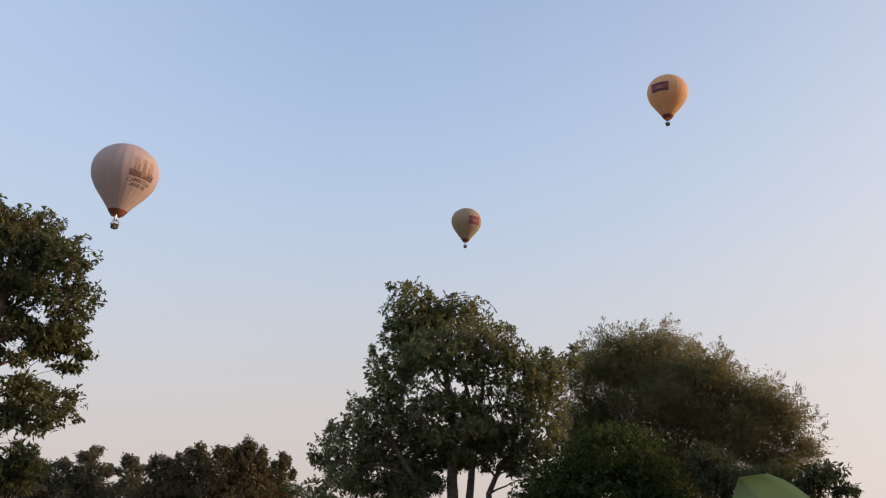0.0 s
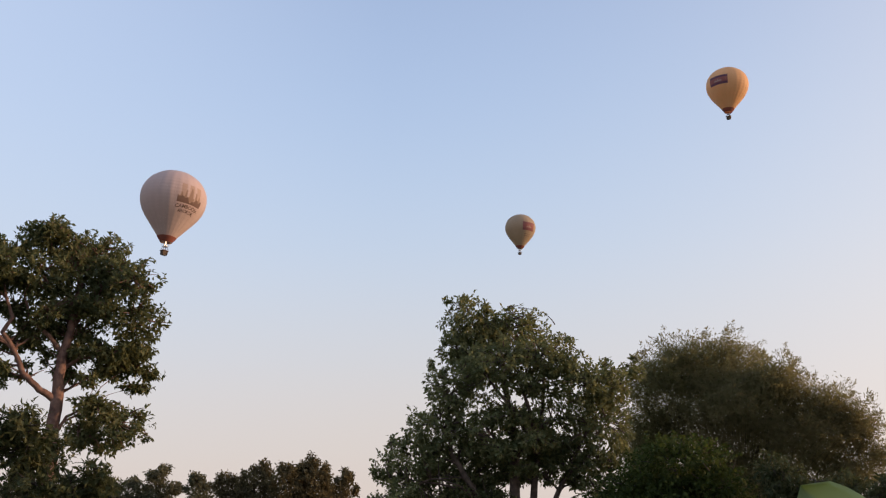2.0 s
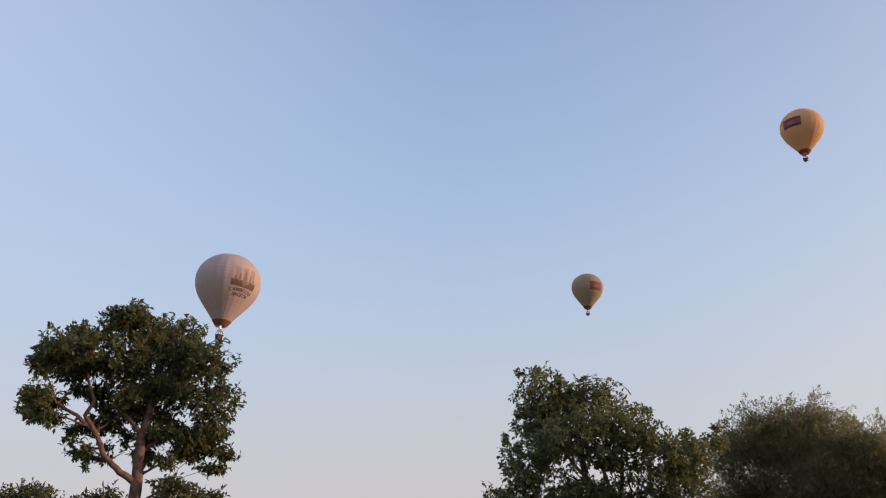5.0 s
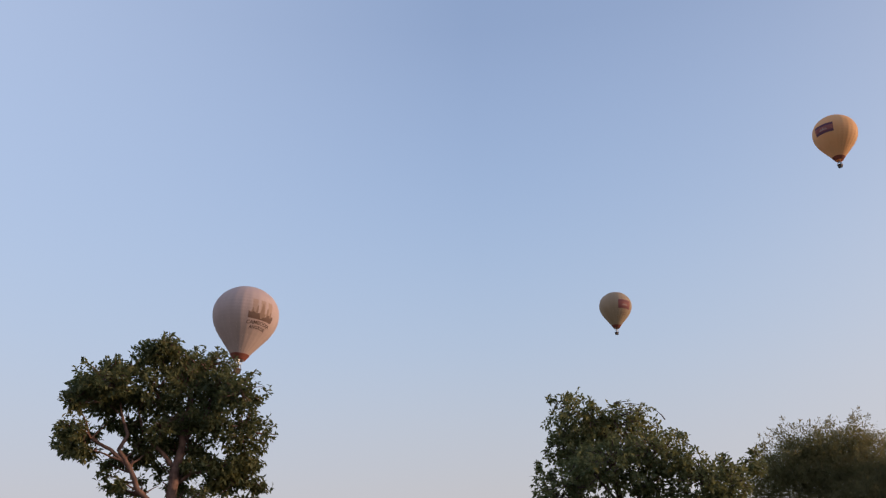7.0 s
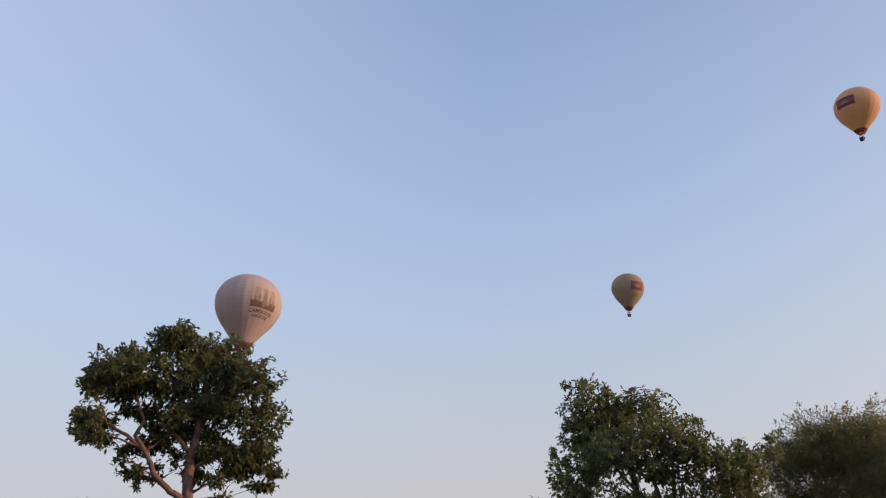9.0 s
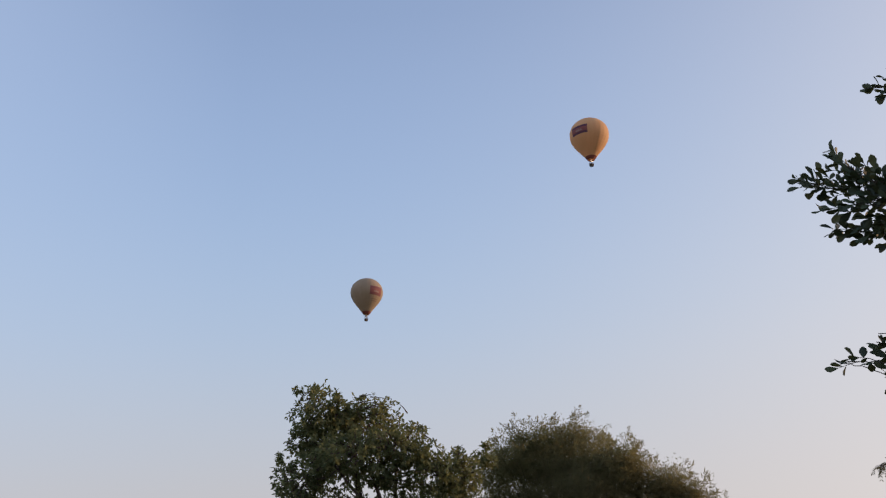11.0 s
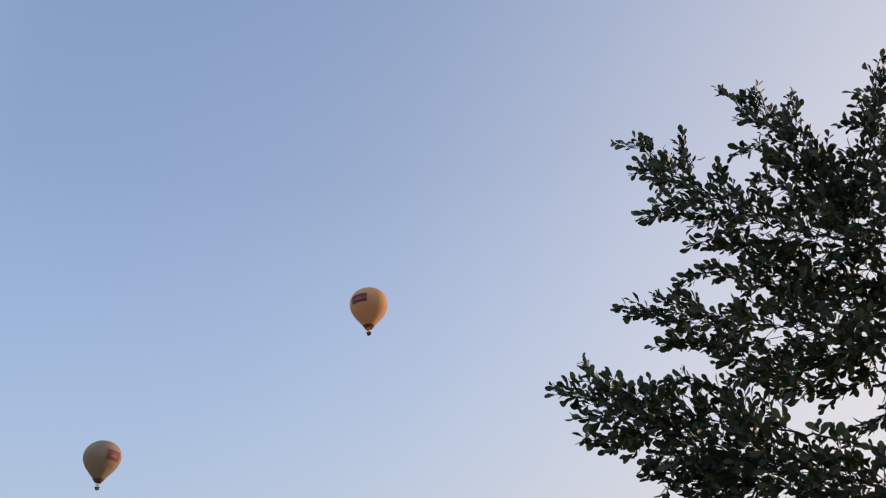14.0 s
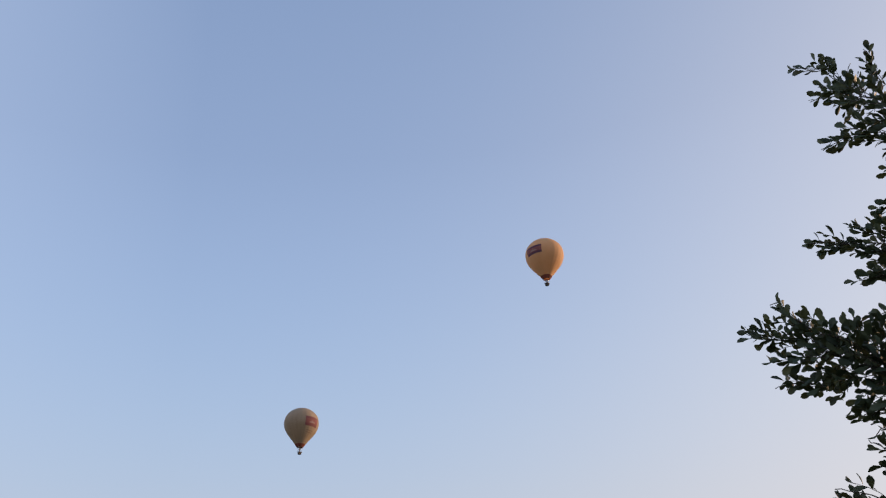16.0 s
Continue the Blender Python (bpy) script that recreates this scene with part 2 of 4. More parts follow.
def mesh_arrays(name, verts, faces, mat, smooth=False):
    """A mesh from numpy arrays whose faces all have the same number of corners."""
    me = bpy.data.meshes.new(name)
    nf, k = faces.shape
    me.vertices.add(len(verts))
    me.vertices.foreach_set("co", np.ascontiguousarray(verts, dtype=np.float32).ravel())
    me.loops.add(nf * k)
    me.loops.foreach_set("vertex_index", np.ascontiguousarray(faces, dtype=np.int32).ravel())
    me.polygons.add(nf)
    me.polygons.foreach_set("loop_start", np.arange(0, nf * k, k, dtype=np.int32))
    me.materials.append(mat)
    me.update(calc_edges=True)
    if smooth:
        me.polygons.foreach_set("use_smooth", [True] * nf)
    me.validate()
    return me


def part(name, me, parent, label="", kind=""):
    ob = new(name, me)
    ob.parent = parent
    return tagged(ob, label=label, kind=kind)


def thing(name, m, label, category, group="", kind=""):
    ob = new(name)
    ob.matrix_world = m
    return tagged(ob, label, category, group, kind)


class Tubes:
    """Collects tapered round tubes along bent lines into one mesh."""

    def __init__(self):
        self.v, self.f = [], []

    def add(self, points, radii, sides=6):
        points = [Vector(p) for p in points]
        first = len(self.v)
        ref = Vector((0.3, 0.9, 0.1))
        for i, p in enumerate(points):
            d = (points[min(i + 1, len(points) - 1)] - points[max(i - 1, 0)]).normalized()
            a = d.cross(ref)
            if a.length < 1e-3:
                a = d.cross(Vector((1, 0, 0)))
            a.normalize()
            b = d.cross(a)
            for k in range(sides):
                w = 2 * math.pi * k / sides
                self.v.append(p + (a * math.cos(w) + b * math.sin(w)) * radii[i])
        for i in range(len(points) - 1):
            for k in range(sides):
                q = first + i * sides
                self.f.append((q + k, q + (k + 1) % sides, q + sides + (k + 1) % sides, q + sides + k))
        self.f.append(tuple(first + (len(points) - 1) * sides + k for k in range(sides)))

    def mesh(self, name, mat):
        return mesh_from(name, self.v, self.f, mat, True)


def bent(a, b, rng, sag=0.12, steps=6, lift=0.0):
    """A crooked line from a to b, rising first by lift."""
    a, b = Vector(a), Vector(b)
    d = (b - a).length
    out = []
    o1 = Vector((rng.uniform(-1, 1), rng.uniform(-1, 1), rng.uniform(-0.5, 1))) * d * sag
    for i in range(steps + 1):
        s = i / steps
        w = Vector((rng.uniform(-1, 1), rng.uniform(-1, 1), rng.uniform(-1, 1))) * d * 0.02 * (0 < i < steps)
        out.append(a.lerp(b, s) + o1 * math.sin(math.pi * s) + Vector((0, 0, lift * math.sin(math.pi * s))) + w)
    return out


def leaf_arrays(base, along, side, length, width, fold=0.25, rounded=False):
    """Leaves as folded blades; arrays of bases, directions, sideways directions, lengths and widths."""
    n = len(base)
    up = np.cross(side, along)
    L, W = length[:, None], width[:, None]
    if rounded:
        prof = [(0.30, 0.55), (0.62, 1.0), (0.88, 0.72)]
    else:
        prof = [(0.52, 1.0)]
    rows = [base]
    for s, w in prof:
        droop = -0.18 * s * s
        c = base + along * L * s + up * L * droop
        rows += [c + side * W * 0.5 * w + up * W * fold * w, c, c - side * W * 0.5 * w + up * W * fold * w]
    rows.append(base + along * L - up * L * 0.18)
    v = np.stack(rows, 1)
    k = v.shape[1]
    tri = [(0, 2, 1), (0, 3, 2)]
    for j in range(len(prof) - 1):
        q = 1 + 3 * j
        tri += [(q, q + 1, q + 4), (q, q + 4, q + 3), (q + 1, q + 2, q + 5), (q + 1, q + 5, q + 4)]
    q = 1 + 3 * (len(prof) - 1)
    tri += [(q, q + 1, k - 1), (q + 1, q + 2, k - 1)]
    f = (np.arange(n)[:, None, None] * k + np.array(tri)[None]).reshape(-1, 3)
    return v.reshape(-1, 3), f


def unit(a):
    return a / np.maximum(np.linalg.norm(a, axis=-1, keepdims=True), 1e-9)


def rosettes(centres, outward, rs, per, length, width, spread=0.75, droop=0.25, fold=0.2, rounded=False, reach=1.5):
    """Sprigs: leaves set along the last stretch of each twig, the outermost in a tuft."""
    n = len(centres)
    way = unit(outward + rs.normal(0, 0.45, (n, 3)))
    step = np.tile(np.linspace(0, 1, per) ** 1.4, n)[:, None]
    w = np.repeat(way, per, 0)
    base = np.repeat(centres, per, 0) - w * step * length * reach + rs.normal(0, length * 0.07, (n * per, 3))
    d = unit(w * 0.7 + rs.normal(0, spread, (n * per, 3)) + np.array([0, 0, -droop]))
    side = unit(np.cross(d, rs.normal(0, 0.6, (n * per, 3)) + np.array([0, 0, 1.0])))
    size = rs.uniform(0.6, 1.2, n * per)
    return leaf_arrays(base, d, side, size * length, size * width, fold, rounded)


def crown_points(masses, rs, density, leaf, holes=0.46, core=0.35, deep=1.0, gaps=()):
    """Twig ends through the crown's foliage masses (sideways, deep, height, half width, half height), with a ragged outline,
    clumps with air between them, and named openings (sideways, height, half width, half height)."""
    pts, outs = [], []
    for u, v, h, ru, rh in masses:
        ru, rh = max(ru - leaf * 0.45, leaf * 0.5), max(rh - leaf * 0.45, leaf * 0.4)
        rd = deep * max(ru, rh * 1.1)
        n = int(density * (ru * rd + ru * rh + rd * rh) * 4)
        d = unit(rs.normal(0, 1, (n, 3)))
        r = (core + (1.1 - core) * rs.uniform(0, 1, n) ** 0.55)
        chance = rs.uniform(0, 1, n)
        for i in range(n):
            ragged = 0.92 + 0.34 * noise.noise(Vector(d[i]) * 2.2 + Vector((u, v, h)) * 3.1) + 0.30 * noise.noise(Vector(d[i]) * 6.5 + Vector((h, u, v)) * 2.3)
            p = np.array([u, v, h]) + d[i] * r[i] * ragged * np.array([ru, rd, rh])
            q = Vector((p[0], p[1] * 0.4, p[2])) / max(leaf, 0.05)
            if 0.5 + 0.24 * noise.noise(q * 0.22) + 0.40 * noise.noise(q * 0.6) < holes:
                continue
            if any(((p[0] - gu) / gw) ** 2 + ((p[2] - gh) / gz) ** 2 < 1 and chance[i] < 0.88 for gu, gh, gw, gz in gaps):
                continue
            pts.append(p)
            outs.append(d[i] + np.array([0, 0, 0.35]))
    return np.array(pts), unit(np.array(outs))


def place_of(bearing, reach):
    b = polar(bearing, reach)
    return pose(b.x, b.y, 0, 0, 0, bearing)


def broad_tree(name, m, label, masses, trunks, leaves, bark, seed, leaf=(0.16, 0.055), per=7, density=22, holes=0.45,
               limb=0.09, deep=1.0, fork=0.45, category="tree", group="", twigs=0.3, swell=1.0, gaps=()):
    """A broadleaved tree: trunks, crooked limbs to each foliage mass, twigs, and a crown of tufted leaves."""
    rs, rng = np.random.RandomState(seed), random.Random(seed)
    tree = thing(name, m, label, category, group)
    masses = [(u, v, h, ru * swell, rh * swell) for u, v, h, ru, rh in masses]
    pts, outs = crown_points(masses, rs, density, leaf[0], holes, deep=deep, gaps=gaps)
    axis = []
    for line, r0, r1 in trunks:
        t = Tubes()
        line = [Vector(p) for p in line]
        fine = []
        for i in range(len(line) - 1):
            for s in range(4):
                fine.append(line[i].lerp(line[i + 1], s / 4) + Vector((rng.uniform(-1, 1), rng.uniform(-1, 1), 0)) * r0 * 0.16)
        fine.append(line[-1])
        n = len(fine) - 1
        t.add(fine, [r0 * (1.25 if i == 0 else 1) + (r1 - r0) * i / n for i in range(n + 1)], 10)
        part("trunk", t.mesh("trunk", bark), tree)
        axis += [(p, r0 + (r1 - r0) * i / n) for i, p in enumerate(fine) if i > n * 0.3]
    ends = []
    for u, v, h, ru, rh in masses:
        goal = Vector((u, v, h))
        score = lambda a: (a[0] - goal).length + (1.5 * max(0, a[0].z + 0.25 - goal.z)) + fork * abs(a[0].z - (goal.z - 0.75 * math.hypot(u - a[0].x, v - a[0].y)))
        p, r = min(axis, key=score)
        r = min(r * 0.62, limb, 0.09 * ru + 0.008)
        line = bent(p, goal + Vector((0, 0, rh * 0.2)), rng, 0.14 if ru > 0.4 else 0.05, 8, 0.08 * (goal - p).length if ru > 0.4 else 0.0)
        t = Tubes()
        t.add(line, [r * (1 - 0.8 * i / 8) for i in range(9)], 7)
        part("limb", t.mesh("limb", bark), tree)
        ends += [(q, r * (1 - 0.8 * i / 8)) for i, q in enumerate(line) if i > 3]
    if len(pts) and twigs:
        t = Tubes()
        tips = [Vector(e[0]) for e in ends]
        for i in range(0, len(pts), max(1, int(1 / twigs))):
            q = Vector(pts[i])
            k = min(range(len(tips)), key=lambda j: (tips[j] - q).length)
            far = (tips[k] - q).length
            if far < 1.6:
                t.add(bent(q.lerp(tips[k], min(1.0, 0.55 / far)), q, rng, 0.12, 3), [0.02 * leaf[0] / 0.16 + 0.004, 0.014 * leaf[0] / 0.16 + 0.003, 0.01 * leaf[0] / 0.16 + 0.002, 0.004], 4)
        if t.v:
            tagged(part("twig_growth", t.mesh("twig_growth", bark), tree), kind="stuff")
    lv, lf = rosettes(pts, outs, rs, per, leaf[0], leaf[1])
    part("crown", mesh_arrays("crown", lv, lf, leaves), tree, kind="stuff")
    return tree


# ---- ground ----
def ground_sheet():
    ring = [0, 1.5, 3, 6, 10, 16, 25, 40, 70, 120, 250, 600, 1500, 4200]
    v, f = [(0, 0, 0)], []
    seg = 48
    for r in ring[1:]:
        for k in range(seg):
            a = 2 * math.pi * k / seg
            x, y = r * math.cos(a), r * math.sin(a)
            z = 0.06 * noise.noise(Vector((x, y, 0)) * 0.13) if 3 < r < 400 else 0.0
            v.append((x, y, z))
    f += [(0, 1 + k, 1 + (k + 1) % seg) for k in range(seg)]
    for i in range(len(ring) - 2):
        q = 1 + i * seg
        f += [(q + k, q + seg + k, q + seg + (k + 1) % seg, q + (k + 1) % seg) for k in range(seg)]
    g = new("ground", mesh_from("ground", v, f, GROUND, True))
    return tagged(g, "dry grassy earth reaching to the horizon", "ground", kind="structure")


ground_sheet()


# ---- balloons ----
MOUTH = 2.33
PROFILE = [(0.0, 0.0), (0.05, 0.33), (0.17, 0.59), (0.36, 0.81), (0.60, 0.95), (0.88, 1.0), (1.17, 0.955), (1.46, 0.815), (1.74, 0.61), (2.03, 0.385), (MOUTH, 0.165)]


def profile(s):
    """The envelope's half width at s below its crown, both in units of its greatest half width."""
    if s < 0.05:
        return math.sqrt(max(s, 0) / 0.05) * 0.33
    k = max(i for i in range(len(PROFILE) - 1) if PROFILE[i][0] <= s + 1e-9)
    p0, p1, p2, p3 = (PROFILE[min(max(k + j, 0), len(PROFILE) - 1)] for j in (-1, 0, 1, 2))
    x = (s - p1[0]) / (p2[0] - p1[0])
    m1 = (p2[1] - p0[1]) / (p2[0] - p0[0]) * (p2[0] - p1[0])
    m2 = (p3[1] - p1[1]) / (p3[0] - p1[0]) * (p2[0] - p1[0])
    return (2 * x**3 - 3 * x**2 + 1) * p1[1] + (x**3 - 2 * x**2 + x) * m1 + (-2 * x**3 + 3 * x**2) * p2[1] + (x**3 - x**2) * m2


def on_envelope(R, turn, s, proud):
    """A point of the cloth: turn degrees to the side of the print's middle, s half widths below the crown."""
    r = profile(s) * R + proud
    a = radians(turn)
    return Vector((r * math.sin(a), -r * math.cos(a), -s * R))


def cloth_patch(name, R, turn0, turn1, s0, s1, mat, parent, proud, label="", cols=14, rows=8, top=None):
    v, f = [], []
    for j in range(rows + 1):
        for i in range(cols + 1):
            x = i / cols
            lo = top(x) if top else 0.0
            s = s0 + (s1 - s0) * (lo + (1 - lo) * j / rows)
            v.append(on_envelope(R, turn0 + (turn1 - turn0) * x, s, proud))
    for j in range(rows):
        for i in range(cols):
            q = j * (cols + 1) + i
            f.append((q, q + cols + 1, q + cols + 2, q + 1))
    return part(name, mesh_from(name, v, f, mat, True), parent, label)


def cloth_words(words, R, turn, s, height, width, mat, parent, proud, arch=0.0):
    """Lettering bent round the cloth."""
    cu = bpy.data.curves.new("lettering", "FONT")
    cu.body, cu.align_x, cu.align_y, cu.resolution_u = words, "CENTER", "CENTER", 2
    cu.offset = 0.02
    tmp = new("lettering", cu)
    bpy.context.view_layer.update()
    me = bpy.data.meshes.new_from_object(tmp.evaluated_get(bpy.context.evaluated_depsgraph_get()))
    bpy.data.objects.remove(tmp)
    xs = [p.co.x for p in me.vertices]
    ys = [p.co.y for p in me.vertices]
    wx, wy = max(xs) - min(xs), max(ys) - min(ys)
    for p in me.vertices:
        x, y = (p.co.x - min(xs)) / wx - 0.5, (p.co.y - min(ys)) / wy - 0.5
        p.co = on_envelope(R, turn + x * width, s - y * height + arch * (x * 2) ** 2, proud)
    me.materials.clear()
    me.materials.append(mat)
    return part("lettering", me, parent, "dark printed lettering reading " + words)


def lathe(rings, seg=12):
    v, f = [], []
    for r, z in rings:
        v += [(r * math.cos(2 * math.pi * k / seg), r * math.sin(2 * math.pi * k / seg), z) for k in range(seg)]
    for i in range(len(rings) - 1):
        f += [(i * seg + k, i * seg + (k + 1) % seg, (i + 1) * seg + (k + 1) % seg, (i + 1) * seg + k) for k in range(seg)]
    return v, f


def balloon(name, R, label, cloth, band, basket_drop, lit=False, gores=24):
    """A hot-air balloon hung from its crown at the origin: gored envelope, load tapes, scoop, burner, cables and basket."""
    root = thing(name, Matrix(), label, "hot-air balloon")
    per = 4
    seg = gores * per
    levels = [0.004, 0.02, 0.05] + [0.05 + (MOUTH - 0.05) * i / 34 for i in range(1, 35)]
    v, f = [(0, 0, 0)], []
    for s in levels:
        for k in range(seg):
            bulge = 1 + 0.012 * abs(math.sin(math.pi * k / per)) - 0.006
            a = 2 * math.pi * k / seg
            r = profile(s) * R * bulge
            v.append((r * math.sin(a), -r * math.cos(a), -s * R))
    f += [(0, 1 + (k + 1) % seg, 1 + k) for k in range(seg)]
    for i in range(len(levels) - 1):
        q = 1 + i * seg
        f += [(q + k, q + (k + 1) % seg, q + seg + (k + 1) % seg, q + seg + k) for k in range(seg)]
    part("envelope", mesh_from("envelope", v, f, cloth, True), root)
    for g in range(gores):
        t = Tubes()
        t.add([on_envelope(R, 360 * g / gores, s, (0.0006 - 0.006 * profile(s)) * R) for s in levels[2::2]], [0.0012 * R] * len(levels[2::2]), 4)
        part("load_tape", t.mesh("load_tape", cloth), root)
    v, f = [], []
    cols = 48
    for j in range(7):
        s = band[0] + (band[1] - band[0]) * j / 6
        for k in range(cols):
            v.append(on_envelope(R, 360 * k / cols, s, 0.012 * R))
    for j in range(6):
        f += [(j * cols + k, j * cols + (k + 1) % cols, (j + 1) * cols + (k + 1) % cols, (j + 1) * cols + k) for k in range(cols)]
    part("scoop", mesh_from("scoop", v, f, RED_CLOTH, True), root, "red scoop round the mouth")
    zb = -R * basket_drop
    b = 0.095 * R
    v, f = [], []
    for j, (w, z) in enumerate([(0.86, 0), (0.95, 0.3), (1.0, 0.75), (1.0, 1.0), (0.9, 1.0), (0.86, 0.1)]):
        for sx, sy in ((-1, -0.8), (1, -0.8), (1, 0.8), (-1, 0.8)):
            for cx, cy in ((0.0, 0.18), (0.18, 0.0)) if sx * sy < 0 else ((0.18, 0.0), (0.0, 0.18)):
                v.append((sx * b * (w - cx), sy * b * (w - cy), zb + z * b * 1.5))
    n = 8
    order = list(range(n))
    for j in range(5):
        f += [(j * n + order[k], j * n + order[(k + 1) % n], (j + 1) * n + order[(k + 1) % n], (j + 1) * n + order[k]) for k in range(n)]
    f += [tuple(range(n))[::-1], tuple(5 * n + k for k in range(n))]
    basket = part("basket", mesh_from("basket", v, f, WICKER), root, "dark wicker passenger basket")
    t = Tubes()
    ring = [Vector((sx * b, sy * b * 0.8, zb + b * 1.53)) for sx, sy in ((-1, -1), (1, -1), (1, 1), (-1, 1), (-1, -1))]
    t.add(ring, [0.016 * R] * 5, 6)
    part("rim", t.mesh("rim", LEATHER), basket, "leather-padded rim")
    zf = zb + b * 2.9
    t = Tubes()
    t.add([Vector((sx * b * 0.62, sy * b * 0.5, zf)) for sx, sy in ((-1, -1), (1, -1), (1, 1), (-1, 1), (-1, -1))], [0.010 * R] * 5, 6)
    part("burner_frame", t.mesh("burner_frame", STEEL), root)
    for sx in (-0.3, 0.3):
        v, f = lathe([(0.018 * R, zf), (0.028 * R, zf + 0.01 * R), (0.028 * R, zf + 0.06 * R), (0.02 * R, zf + 0.075 * R)], 10)
        part("burner", mesh_from("burner", [(x + sx * b, y, z) for x, y, z in v], f, STEEL, True), root)
    for sx, sy in ((-1, -1), (1, -1), (1, 1), (-1, 1)):
        t = Tubes()
        t.add([(sx * b * 0.92, sy * b * 0.74, zb + b * 1.5), (sx * b * 0.62, sy * b * 0.5, zf)], [0.009 * R] * 2, 5)
        part("upright", t.mesh("upright", LEATHER), root)
        for da in (-16, 16):
            a = math.atan2(sx, -sy) + radians(da)
            r = profile(MOUTH) * R
            t = Tubes()
            t.add([(sx * b * 0.62, sy * b * 0.5, zf), (r * math.sin(a), -r * math.cos(a), -MOUTH * R)], [0.0035 * R] * 2, 4)
            part("cable", t.mesh("cable", TAPE), root)
    if lit:
        v, f = lathe([(0.004 * R, 0.0), (0.024 * R, 0.035 * R), (0.020 * R, 0.085 * R), (0.002 * R, 0.14 * R)], 8)
        flame = part("burner_flame", mesh_from("burner_flame", v, f, FLAME, True), root, "pale orange burner flame")
        flame.matrix_local = pose(0, 0, zf + 0.06 * R)
    return root


def temple_print(root, R):
    """The brown temple picture: tan sky, lotus-bud towers, dark trees at its foot, and the lettering under it."""
    cloth_patch("print_sky", R, -25, 25, 0.66, 1.25, PRINT_SKY, root, 0.003 * R, "faded tan printed sky", cols=20, rows=10)
    def towers(x):
        peak = 0.30
        for c, w, h in ((0.5, 0.085, 0.98), (0.30, 0.07, 0.76), (0.70, 0.07, 0.76), (0.13, 0.06, 0.58), (0.87, 0.06, 0.58)):
            peak = max(peak, h * max(0.0, 1 - (abs(x - c) / w) ** 1.6) ** 0.6 * (1 if abs(x - c) < w else 0))
        return 1 - peak
    cloth_patch("temple_print", R, -24, 24, 0.74, 1.20, PRINT_TAN, root, 0.005 * R, "tan printed temple towers", cols=70, rows=4, top=towers)
    def trees(x):
        return 0.42 + 0.22 * math.sin(9 * x + 0.6) * math.sin(23 * x) + 0.30 * math.exp(-((x - 0.55) / 0.12) ** 2) - 0.25 * math.exp(-((x - 0.04) / 0.1) ** 2) - 0.2 * math.exp(-((x - 0.95) / 0.1) ** 2)
    cloth_patch("print_ground", R, -25, 25, 1.00, 1.26, PRINT_BROWN, root, 0.007 * R, "dark brown printed trees", cols=60, rows=4, top=trees)
    cloth_words("CAMBODIA", R, 0, 1.345, 0.105, 52, PRINT_DARK, root, 0.006 * R, 0.035)
    cloth_words("ANGKOR", R, 0, 1.475, 0.095, 38, PRINT_DARK, root, 0.006 * R, 0.02)


def flag_print(root, R, s0, s1, half, edge):
    """A flag of blue, red and blue bands with a white three-towered temple."""
    q = (s1 - s0) / 4
    cloth_patch("flag_band", R, -half, half, s0, s0 + q, edge, root, 0.006 * R, "dark flag band")
    cloth_patch("flag_band", R, -half, half, s0 + q, s1 - q, FLAG_RED, root, 0.006 * R, "red flag band")
    cloth_patch("flag_band", R, -half, half, s1 - q, s1, edge, root, 0.006 * R, "dark flag band")
    def towers(x):
        peak = max(h * max(0.0, 1 - abs(x - c) / w) for c, w, h in ((0.5, 0.16, 1.0), (0.2, 0.13, 0.75), (0.8, 0.13, 0.75)))
        return 1 - max(peak, 0.3)
    cloth_patch("temple_emblem", R, -half * 0.42, half * 0.42, s0 + 1.25 * q, s1 - 1.3 * q, FLAG_WHITE, root, 0.011 * R, "white temple emblem", cols=24, rows=3, top=towers)


white_balloon = balloon("hot_air_balloon", 10.0, "pale pink hot-air balloon with brown temple print and red scoop", WHITE_CLOTH, (2.17, MOUTH), 2.75, lit=True)
temple_print(white_balloon, 10.0)
yellow_balloon = balloon("hot_air_balloon", 8.5, "golden yellow hot-air balloon with a flag print, floating high", YELLOW_CLOTH, (2.17, MOUTH), 2.70, lit=True)
flag_print(yellow_balloon, 8.5, 0.74, 1.20, 27, FLAG_BLUE)
far_balloon = balloon("hot_air_balloon", 8.5, "smaller-looking distant yellow hot-air balloon with a flag print", HAZED_YELLOW, (2.17, MOUTH), 2.75)
flag_print(far_balloon, 8.5, 0.76, 1.30, 26, FLAG_HAZED)
for row in (1.50, 1.60):
    cloth_patch("print_bar", 8.5, -16, 16, row, row + 0.035, PRINT_TAN, far_balloon, 0.05, "faded illegible printed line")


# ---- trees and shrubs ----
MANGO_TOP = [(-0.17, -0.22, 8.68, 0.70, 0.50), (0.99, 0.55, 8.60, 0.95, 0.60), (-0.14, -0.37, 8.92, 0.62, 0.34), (-0.23, -0.27, 7.56, 0.95, 0.55), (0.86, 0.09, 7.01, 0.80, 0.60),
             (1.17, -0.6, 6.89, 0.70, 0.45), (0.30, 0.35, 6.55, 0.60, 0.40), (0.01, -0.68, 6.53, 0.50, 0.42), (0.30, 0.2, 6.25, 0.45, 0.30), (-0.95, -0.2, 8.10, 0.55, 0.40), (-1.35, -0.3, 8.15, 0.45, 0.38), (0.45, 0.0, 8.00, 0.90, 0.55), (1.60, -0.3, 8.00, 0.55, 0.48), (1.35, -0.2, 7.50, 0.60, 0.48)]
